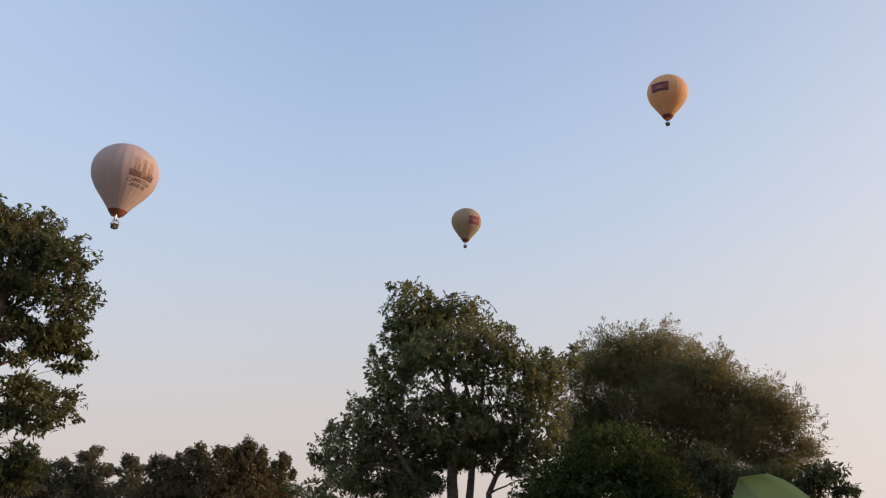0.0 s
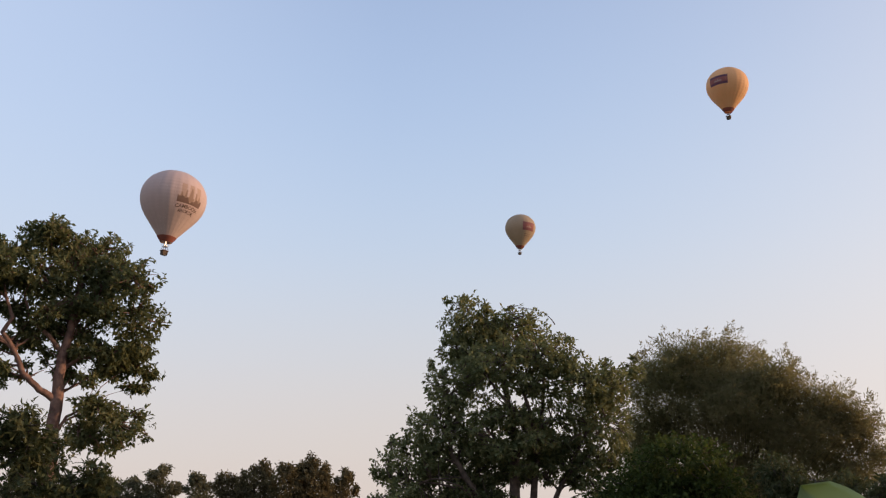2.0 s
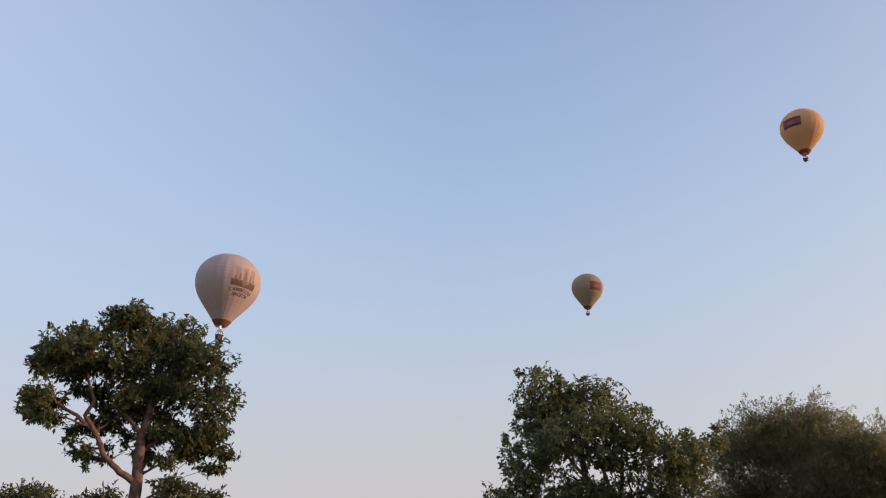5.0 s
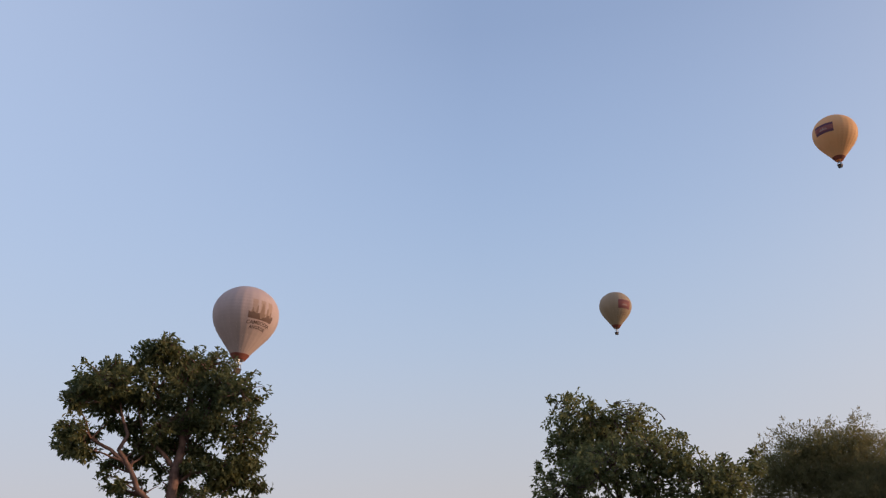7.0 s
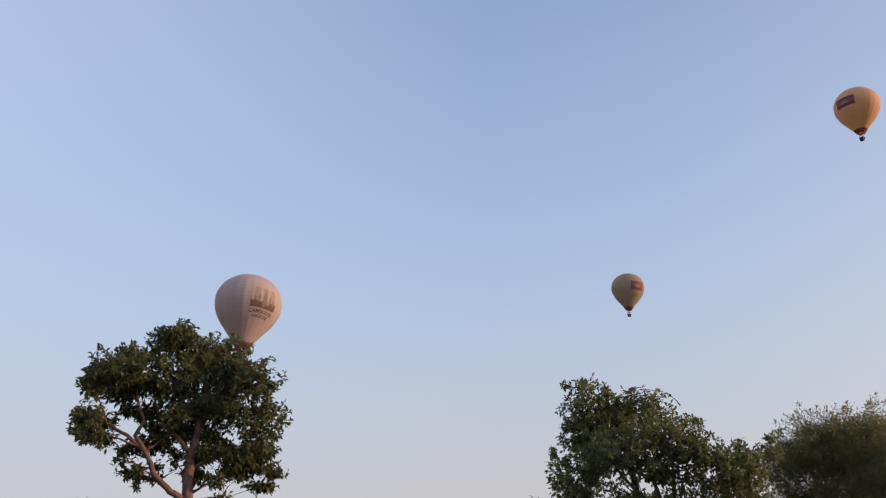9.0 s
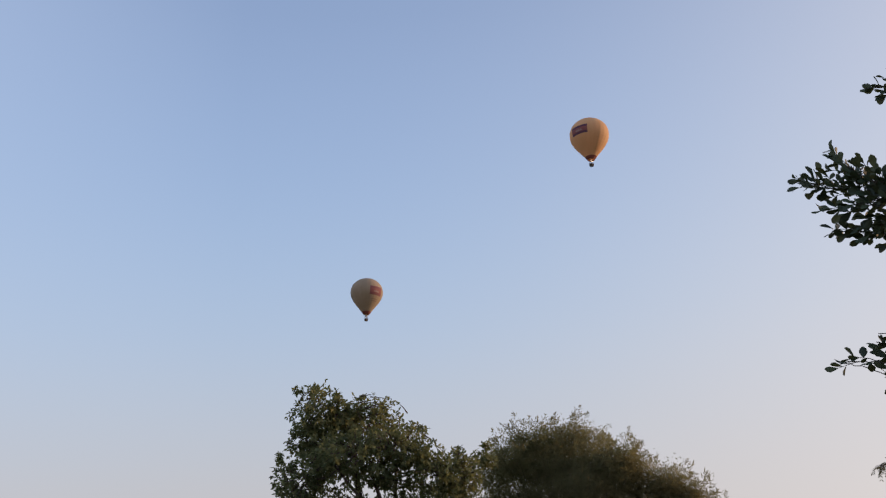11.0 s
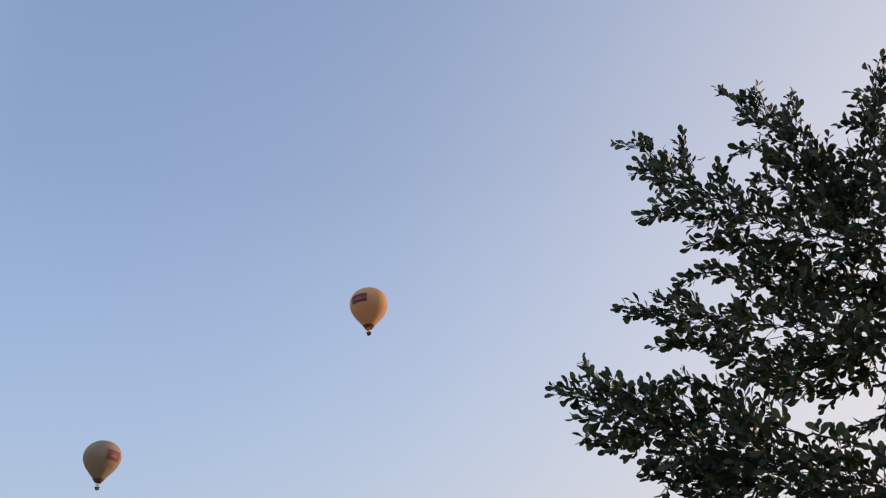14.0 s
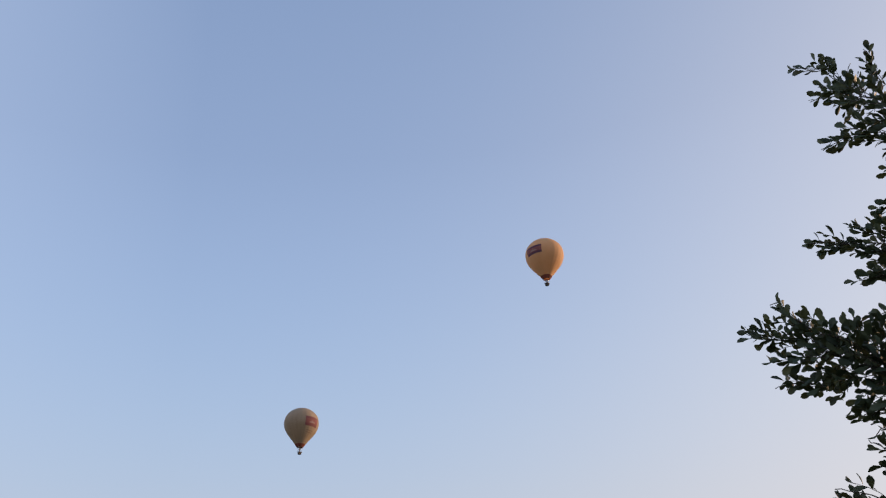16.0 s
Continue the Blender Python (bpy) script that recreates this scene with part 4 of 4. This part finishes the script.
bough(1.15, (-0.98, -0.20, 3.62, 0.02), (-0.88, -0.17, 3.64, 0.05), (-0.72, -0.15, 3.61, 0.09), (-0.58, -0.16, 3.47, 0.10), (-0.41, -0.19, 3.32, 0.09), (-0.20, -0.14, 3.32, 0.09), (0.03, -0.19, 3.34, 0.09))
bough(0.7, (-0.95, 0.01, 4.07, 0.02), (-0.88, -0.06, 3.98, 0.04), (-0.81, -0.01, 3.92, 0.06))
bough(0.7, (-0.81, 0.04, 4.09, 0.02), (-0.68, 0.16, 4.19, 0.05), (-0.51, 0.10, 4.08, 0.07), (-0.36, 0.04, 3.93, 0.09))
bough(0.88, (-0.88, -0.15, 5.10, 0.03), (-0.76, -0.12, 5.03, 0.07), (-0.67, -0.07, 4.84, 0.12), (-0.54, -0.15, 4.58, 0.15), (-0.39, -0.14, 4.39, 0.17), (-0.22, -0.05, 4.21, 0.21), (0.03, -0.16, 3.96, 0.22), (0.28, -0.16, 3.81, 0.22))
bough(0.7, (-0.92, -0.15, 4.50, 0.02), (-0.78, -0.21, 4.46, 0.05), (-0.62, -0.21, 4.41, 0.08), (-0.46, -0.19, 4.28, 0.09))
bough(0.7, (-0.53, 0.04, 5.13, 0.02), (-0.56, 0.15, 5.06, 0.06), (-0.52, 0.15, 4.90, 0.08))
bough(0.7, (-0.91, 0.06, 4.98, 0.02), (-0.79, 0.07, 4.95, 0.05), (-0.66, 0.04, 4.83, 0.07))
bough(0.8, (-0.70, 0.04, 4.34, 0.02), (-0.56, 0.05, 4.32, 0.06), (-0.41, 0.06, 4.21, 0.09), (-0.27, 0.07, 4.03, 0.12), (-0.09, 0.15, 3.87, 0.17), (0.16, 0.08, 3.70, 0.18))
bough(0.85, (-0.19, -0.06, 5.25, 0.02), (-0.13, 0.03, 5.13, 0.07), (-0.02, 0.02, 4.94, 0.08), (0.07, -0.00, 4.70, 0.10), (0.10, -0.02, 4.43, 0.14), (0.18, 0.01, 4.22, 0.19))
bough(0.8, (-0.00, 0.10, 5.26, 0.02), (-0.02, 0.05, 5.11, 0.05), (0.00, 0.10, 5.01, 0.05))
bough(0.8, (0.17, -0.04, 5.02, 0.03), (0.11, -0.07, 4.87, 0.05), (0.10, -0.16, 4.64, 0.06))
bough(0.8, (-0.27, -0.11, 4.72, 0.02), (-0.12, -0.05, 4.74, 0.04), (0.00, -0.14, 4.55, 0.06), (0.08, -0.09, 4.44, 0.07))
bough(0.9, (0.18, 0.04, 4.74, 0.04), (0.17, 0.06, 4.62, 0.08), (0.15, 0.04, 4.41, 0.11))
bough(0.85, (0.68, 0.06, 5.08, 0.04), (0.59, 0.16, 4.93, 0.08), (0.50, 0.16, 4.69, 0.10), (0.38, 0.16, 4.45, 0.14), (0.26, 0.06, 4.13, 0.19))
bough(0.7, (0.32, -0.02, 4.70, 0.02), (0.42, 0.01, 4.69, 0.04), (0.46, 0.00, 4.58, 0.06))
bough(0.85, (-0.22, 0.03, 4.59, 0.06), (-0.09, -0.01, 4.45, 0.12), (0.06, 0.05, 4.26, 0.16), (0.32, 0.04, 4.29, 0.16), (0.49, 0.01, 4.19, 0.15))
bough(0.85, (-0.41, 0.18, 4.10, 0.08), (-0.24, 0.09, 3.84, 0.13), (-0.08, 0.20, 3.75, 0.16), (0.18, 0.09, 3.60, 0.17))
bough(0.7, (-0.32, 0.15, 3.20, 0.02), (-0.15, 0.06, 3.21, 0.06), (0.00, 0.13, 3.29, 0.07))
bough(0.8, (-0.25, 0.15, 2.97, 0.02), (-0.08, 0.07, 3.04, 0.05), (0.05, 0.12, 3.11, 0.07))
bough(0.6, (-1.49, -0.05, 2.69, 0.02), (-1.39, -0.01, 2.63, 0.04), (-1.25, -0.01, 2.56, 0.04), (-1.12, 0.03, 2.52, 0.06), (-0.92, 0.02, 2.50, 0.09))
bough(1.05, (-0.91, 0.03, 2.52, 0.06), (-0.70, -0.06, 2.53, 0.14), (-0.49, -0.02, 2.52, 0.18), (-0.27, -0.06, 2.49, 0.20), (-0.12, -0.06, 2.47, 0.19))
bough(0.5, (-1.70, 0.10, 2.65, 0.02), (-1.63, 0.09, 2.61, 0.04), (-1.49, 0.13, 2.53, 0.05), (-1.32, 0.11, 2.43, 0.06))
bough(0.5, (-1.27, 0.06, 2.94, 0.02), (-1.13, -0.04, 2.80, 0.03), (-1.03, -0.01, 2.69, 0.07), (-0.86, 0.05, 2.62, 0.10), (-0.61, -0.01, 2.58, 0.12), (-0.41, 0.06, 2.57, 0.14))
bough(0.8, (-1.21, -0.04, 2.73, 0.02), (-1.12, -0.04, 2.66, 0.04), (-0.99, -0.13, 2.57, 0.06), (-0.86, -0.05, 2.53, 0.08))
bough(0.5, (-1.63, -0.18, 2.59, 0.02), (-1.55, -0.16, 2.59, 0.04), (-1.38, -0.25, 2.53, 0.04), (-1.27, -0.14, 2.55, 0.06), (-1.11, -0.22, 2.49, 0.09), (-0.96, -0.16, 2.48, 0.11), (-0.76, -0.24, 2.41, 0.12))
bough(0.5, (-1.45, -0.09, 2.72, 0.02), (-1.35, -0.11, 2.67, 0.04), (-1.26, -0.06, 2.62, 0.05), (-1.16, -0.04, 2.57, 0.05))
bough(0.55, (-1.42, -0.16, 2.41, 0.02), (-1.35, -0.26, 2.45, 0.05), (-1.25, -0.26, 2.48, 0.04))
bough(0.55, (-1.21, -0.15, 2.88, 0.02), (-1.09, -0.15, 2.91, 0.04), (-0.99, -0.06, 2.86, 0.05), (-0.86, -0.13, 2.75, 0.06))
bough(0.55, (-1.19, -0.10, 2.75, 0.02), (-1.13, -0.04, 2.74, 0.06), (-0.98, -0.16, 2.63, 0.06), (-0.83, -0.16, 2.59, 0.08))
bough(0.7, (-0.90, -0.03, 2.09, 0.02), (-0.84, -0.05, 2.15, 0.04), (-0.76, 0.00, 2.27, 0.07), (-0.64, -0.11, 2.37, 0.09), (-0.46, -0.11, 2.47, 0.13))
bough(0.55, (-1.26, -0.18, 3.44, 0.05), (-1.12, -0.14, 3.36, 0.10), (-0.92, -0.22, 3.23, 0.13), (-0.74, -0.15, 3.15, 0.15), (-0.56, -0.26, 3.04, 0.16))
bough(1.2, (-1.18, -0.15, 3.00, 0.03), (-1.07, -0.04, 3.02, 0.08), (-0.92, -0.04, 2.93, 0.11), (-0.72, -0.11, 2.83, 0.14))
bough(0.9, (-0.66, 0.16, 3.55, 0.04), (-0.52, 0.15, 3.40, 0.07), (-0.36, 0.14, 3.32, 0.08), (-0.19, 0.05, 3.35, 0.09))
bough(0.55, (-0.93, -0.09, 2.28, 0.03), (-0.82, -0.05, 2.32, 0.07), (-0.70, -0.10, 2.35, 0.11))
# the half of the crown that stands over the trunk
bough(0.35, (0.75, 0.3, 5.1, 0.25), (0.85, 0.3, 4.6, 0.40), (0.9, 0.3, 4.0, 0.45), (0.8, 0.2, 3.4, 0.40), (0.7, 0.1, 2.9, 0.30))
bough(0.35, (1.9, 0.5, 4.3, 0.25), (1.5, 0.4, 4.2, 0.40), (1.2, 0.3, 3.8, 0.40), (1.0, 0.3, 3.4, 0.30))
bough(0.35, (0.9, 1.3, 4.5, 0.25), (0.9, 0.9, 4.2, 0.40), (0.9, 0.5, 3.8, 0.40))


def near_tree(m, seed):
    rs, rng = np.random.RandomState(seed), random.Random(seed)
    jitter = lambda k: Vector((rng.gauss(0, 1), rng.gauss(0, 1), rng.gauss(0, 1))) * k
    tree = thing("overhanging_tree", m, "dark glossy-leaved tree with boughs reaching overhead", "tree")
    t = Tubes()
    stem = [Vector((1.0, 0.35, 0)), Vector((0.98, 0.35, 1.2)), Vector((0.92, 0.3, 2.4)), Vector((0.95, 0.25, 3.6)), Vector((0.9, 0.3, 4.8))]
    t.add(stem, [0.13, 0.115, 0.1, 0.075, 0.04], 10)
    part("trunk", t.mesh("trunk", BARK_DARK), tree)
    base, along, tw, grown = [], [], Tubes(), []
    for fullness, line in BOUGHS:
        inner = line[-1][0]
        main = max(r for _, r in line) > 0.105 or not grown
        root = min(stem, key=lambda q: abs(q.z - inner.z + 0.4)) if main else min(grown, key=lambda q: (q - inner).length)
        if main and (root - inner).length > 0.3:
            line = line + [(inner.lerp(root, 0.5) + jitter(0.04), 0.0), (root, 0.0)]
        elif not main:
            line = line + [(root, 0.0)]
        fine, wide = [], []
        for (p, r), (q, r2) in zip(line, line[1:]):
            k = max(2, int((q - p).length / 0.035))
            for i in range(k):
                fine.append(p.lerp(q, i / k) + jitter(0.006))
                wide.append((r + (r2 - r) * i / k) * (0 if r2 == 0 and i else 1))
        n = len(fine)
        t = Tubes()
        t.add(fine, [0.0022 + (0.011 if main else 0.003) * (i / n) ** 1.4 for i in range(n)], 6)
        part("bough", t.mesh("bough", BARK_DARK), tree)
        grown += fine
        # leafy shoots that point along the bough and away from it
        for i in range(n):
            r = wide[i]
            if r == 0:
                continue
            ahead = (fine[max(i - 3, 0)] - fine[min(i + 3, n - 1)]).normalized()
            count = fullness * (0.8 + 19.5 * r)
            for k in range(int(count) + (rng.random() < count % 1)):
                d = jitter(1.0)
                d = (d - ahead * d.dot(ahead) * 0.6).normalized()
                tip = fine[i] + d * r * 1.22 * rng.uniform(0.05, 1.0) ** 0.55 + ahead * rng.uniform(-0.03, 0.015)
                back = min(n - 1, i + rng.randint(2, 5))
                start = fine[back] + (tip - fine[back]) * max(0.0, 1 - 0.19 / max((tip - fine[back]).length, 0.01))
                seg = bent(start, tip, rng, 0.08, 3)
                tw.add(seg, [0.0024, 0.0020, 0.0016, 0.0011], 4)
                axis, length = (tip - start).normalized(), (tip - start).length
                turn = rng.uniform(0, 6.28)
                across = axis.cross(Vector((0.2, 0.3, 1))).normalized()
                up = across.cross(axis)
                leaves = max(3, int(length / 0.027))
                for j in range(leaves):
                    s = 0.3 + 0.7 * (j + 1) / leaves
                    q = start.lerp(tip, s) if s > 0.99 else seg[min(int(s * 3), 2)].lerp(seg[min(int(s * 3) + 1, 3)], s * 3 - min(int(s * 3), 2))
                    w = turn + 2.4 * j
                    out = across * math.cos(w) + up * math.sin(w)
                    base.append(q)
                    along.append(axis * rng.uniform(0.5, 1.1) + out * (0.25 if j == leaves - 1 else rng.uniform(0.5, 0.95)) + Vector((0, 0, 0.12)) + jitter(0.12))
    part("twig_growth", tw.mesh("twig_growth", BARK_DARK), tree, kind="stuff")
    base, d = np.array(base), unit(np.array(along))
    side = unit(np.cross(d, rs.normal(0, 1, d.shape)))
    size = rs.uniform(0.55, 1.15, len(base))
    length, width = size * 0.070, size * 0.037
    order = np.argsort(base[:, 0])
    single, rest = order[:300], order[300:]
    v, f = leaf_arrays(base[rest], d[rest], side[rest], length[rest], width[rest], 0.16, True)
    part("crown", mesh_arrays("crown", v, f, NEAR), tree, kind="stuff")
    one = np.array([[0.0, 0, 0]])
    v, f = leaf_arrays(one, np.array([[0.0, 1, 0]]), np.array([[1.0, 0, 0]]), np.array([0.070]), np.array([0.037]), 0.16, True)
    blade = mesh_arrays("leaf", v, f, NEAR_ONE)
    for i in single:
        x, y = Vector(side[i]), Vector(d[i])
        x = (x - y * x.dot(y)).normalized()
        ob = new("leaf", blade)
        ob.parent = tree
        z = x.cross(y)
        ob.matrix_local = Matrix(((x.x, y.x, z.x, base[i][0]), (x.y, y.y, z.y, base[i][1]), (x.z, y.z, z.z, base[i][2]), (0, 0, 0, 1))) @ Matrix.Scale(size[i], 4)
    return tree


near_tree(place_of(-51.65, 4.6) @ Matrix.Translation((0.03, 0, -0.01)), 61)


# ---- feathery tree ----
def feathery_tree(m, sprays, seed):
    rs, rng = np.random.RandomState(seed), random.Random(seed)
    tree = thing("feathery_acacia", m, "sparse feathery acacia branches with drooping leaflets", "tree")
    t = Tubes()
    t.add([(0.6, 0.2, 0), (0.55, 0.2, 1.0), (0.42, 0.1, 1.8), (0.3, 0, 2.25)], [0.06, 0.05, 0.035, 0.02], 8)
    part("trunk", t.mesh("trunk", BARK_DARK), tree)
    base, d = [], []
    for u, v, h, ru, rh in sprays:
        tip = Vector((u - ru * 0.8, v, h))
        t = Tubes()
        line = bent((0.32, 0, 2.15), tip, rng, 0.08, 8, 0.06)
        t.add(line, [0.011 * (1 - 0.85 * i / 8) for i in range(9)], 5)
        part("branch", t.mesh("branch", BARK_DARK), tree)
        for k in range(int(16 + 360 * ru * rh)):
            q = Vector((u + rng.uniform(-1, 1) * ru, v + rng.uniform(-1, 1) * ru, h + rng.uniform(-1, 1) * rh))
            near = min(line, key=lambda s: (s - q).length)
            way = Vector((rng.gauss(-0.3, 0.8), rng.gauss(0, 0.8), rng.gauss(-0.3, 0.35))).normalized()
            n = rng.randint(6, 10)
            t2 = (q - near).length
            for j in range(n):
                s = (j + 1) / n
                p = q + way * 0.11 * s + Vector((0, 0, -0.03 * s * s))
                for sgn in (-1, 1):
                    side = way.cross(Vector((0, 0, 1))).normalized() * sgn
                    base.append(p)
                    d.append(side * 0.8 + way * 0.5 + Vector((0, 0, -0.5)))
            tube_line = [near.lerp(q, 0.0 if t2 < 0.3 else 1 - 0.3 / t2), q, q + way * 0.11]
            STALKS.add(tube_line, [0.003, 0.0022, 0.0012], 4)
    part("leaf_stalk", STALKS.mesh("leaf_stalk", BARK_DARK), tree, kind="stuff")
    base, d = np.array(base), unit(np.array(d))
    side = unit(np.cross(d, rs.normal(0, 1, d.shape)))
    size = rs.uniform(0.7, 1.2, len(base))
    v, f = leaf_arrays(base, d, side, size * 0.036, size * 0.0105, 0.1)
    part("crown", mesh_arrays("crown", v, f, FEATHER), tree, kind="stuff")
    return tree


STALKS = Tubes()
feathery_tree(place_of(-38.04, 10) @ Matrix.Translation((0, 0, -0.12)), [
    (-0.89, -0.11, 2.75, 0.12, 0.03), (-0.63, 0.16, 2.77, 0.18, 0.07), (-0.34, -0.3, 2.68, 0.15, 0.06), (-0.14, -0.16, 2.66, 0.17, 0.09),
    (0.12, -0.2, 2.67, 0.13, 0.10), (-0.68, -0.3, 2.45, 0.11, 0.06), (-0.46, -0.26, 2.36, 0.13, 0.05), (-0.39, -0.13, 2.19, 0.14, 0.10),
    (-0.13, -0.08, 2.42, 0.14, 0.09), (-0.02, 0.03, 3.02, 0.06, 0.02), (-0.14, -0.07, 2.25, 0.2, 0.15), (0.12, 0.15, 2.38, 0.17, 0.2), (0.35, 0.1, 2.5, 0.2, 0.2)], 71)


# ---- banana plant close by ----
def banana_blade(length, width, mat, parent, m, curl=0.12, tip=0.5, wave=0.01, rows=22, cols=10, label=""):
    """A broad blade along +y from its stalk, arched, with a raised midrib and a rounded tip."""
    v, f = [], []
    th = 0.0016
    for layer in (0, 1):
        for i in range(rows + 1):
            s = i / rows
            w = width * 0.5 * (min(1.0, (s / 0.18) ** 0.6) if s < 0.18 else 1.0) * (max(0.0, 1 - ((s - tip) / (1 - tip)) ** 2.2) ** 0.5 if s > tip else 1.0)
            for j in range(cols + 1):
                x = -1 + 2 * j / cols
                z = -curl * length * s * s + 0.16 * width * abs(x) ** 1.4 + wave * math.sin(9 * s + 3 * x) * abs(x)
                v.append((x * w, s * length, z - layer * th))
    n = (rows + 1) * (cols + 1)
    for i in range(rows):
        for j in range(cols):
            q = i * (cols + 1) + j
            f += [(q, q + 1, q + cols + 2, q + cols + 1), (n + q, n + q + cols + 1, n + q + cols + 2, n + q + 1)]
    for i in range(rows):
        a, b = i * (cols + 1), (i + 1) * (cols + 1)
        f += [(a, b, n + b, n + a), (a + cols, n + a + cols, n + b + cols, b + cols)]
    blade = part("blade", mesh_from("blade", v, f, mat, True), parent, label)
    blade.matrix_local = m
    t = Tubes()
    t.add([(0, s * length, -curl * length * s * s - 0.004) for s in [k / 12 for k in range(13)]], [0.011 * (1 - 0.8 * k / 12) for k in range(13)], 6)
    rib = part("midrib", t.mesh("midrib", RIB), blade, "pale green midrib")
    return blade


def upright_blade(u, v, z, tilt, length, width, mat, parent, label="", curl=0.1, tip=0.6, nod=0.0):
    """A blade whose tip stands at (u, v, z), leaning tilt degrees to the left of upright."""
    m = pose(u, v, z, 90 - nod, 0, 0) @ pose(0, 0, 0, 0, 0, tilt) @ Matrix.Translation((0, -length, curl * length))
    blade = banana_blade(length, width, mat, parent, m, curl, tip, label=label)
    foot = m @ Vector((0, 0, 0))
    t = Tubes()
    t.add([(foot.x * 0.4 + 0.1, foot.y + 0.05, 0.0), (foot.x * 0.6 + 0.06, foot.y + 0.04, foot.z * 0.55), foot], [0.03, 0.022, 0.012], 8)
    part("leaf_stalk", t.mesh("leaf_stalk", RIB), parent)
    return blade


young = thing("banana_plant", place_of(-19.4, 2.6), "young banana plant with a light green upright leaf", "banana plant")
upright_blade(-0.04, 0.0, 1.661, 38, 0.85, 0.22, BANANA, young, "light green rounded leaf blade", tip=0.74)
old = thing("banana_plant", place_of(-38.04, 2.345), "banana plant with broad dark green leaf and torn pale one", "banana plant")
upright_blade(0.576, 0.0, 1.695, -45, 1.65, 0.806, BANANA_DARK, old, "broad dark green leaf blade", curl=0.04, tip=0.84)
upright_blade(0.067, -0.17, 1.648, 20, 0.54, 0.19, BANANA_PALE, old, "pale torn leaf", curl=0.1, tip=0.5)


# ---- movement ----
def motions():
    def flight(ob, bearing, rise, drift_b, drift_r, reach0, reach1, turn0, turn1, lean_side, bend, bend_r):
        rows = []
        for i in range(9):
            t = 2.0 * i
            s = t / 16
            b = bearing + drift_b * (t - 8) / 8 + bend * ((t - 8) / 8) ** 2
            e = rise + drift_r * (t - 8) / 8 + bend_r * ((t - 8) / 8) ** 2
            reach = (reach0 + (reach1 - reach0) * s) * math.cos(radians(e))
            p = polar(b, reach, EYE + reach * math.tan(radians(e)))
            lean = pose(0, 0, 0, 0, 0, b) @ pose(0, 0, 0, 0, lean_side, 0)
            rows.append((t, Matrix.Translation(p) @ lean @ pose(0, 0, 0, 0, 0, turn0 + (turn1 - turn0) * s)))
        walk(ob, rows)
    # the pilot's burner of the golden balloon: the flame shoots up for a few seconds, else it is drawn in
    flame = next(o for o in yellow_balloon.children if o.name.startswith("burner_flame"))
    b = 0.095 * 8.5
    low, high = -2.70 * 8.5 + 0.02 * b, -2.70 * 8.5 + 2.9 * b + 0.06 * 8.5
    walk(flame, [(t, pose(0, 0, low + (high - low) * s)) for t, s in ((0, 0), (10.2, 0), (10.8, 0.8), (11.8, 0.85), (12.6, 1), (13.6, 1), (13.9, 0), (16, 0))])
    flight(white_balloon, 24.75, 21.13, 3.32, -0.22, 288, 256, 33, 26, 4.6, 0.15, 0.42)
    flight(yellow_balloon, -17.88, 29.28, -1.76, 2.46, 388, 388, -22, -32, 3.5, -0.12, 0.05)
    flight(far_balloon, -1.38, 20.58, 0.39, 1.47, 492, 440, 36, 40, 3.0, 0.07, -0.03)


motions()
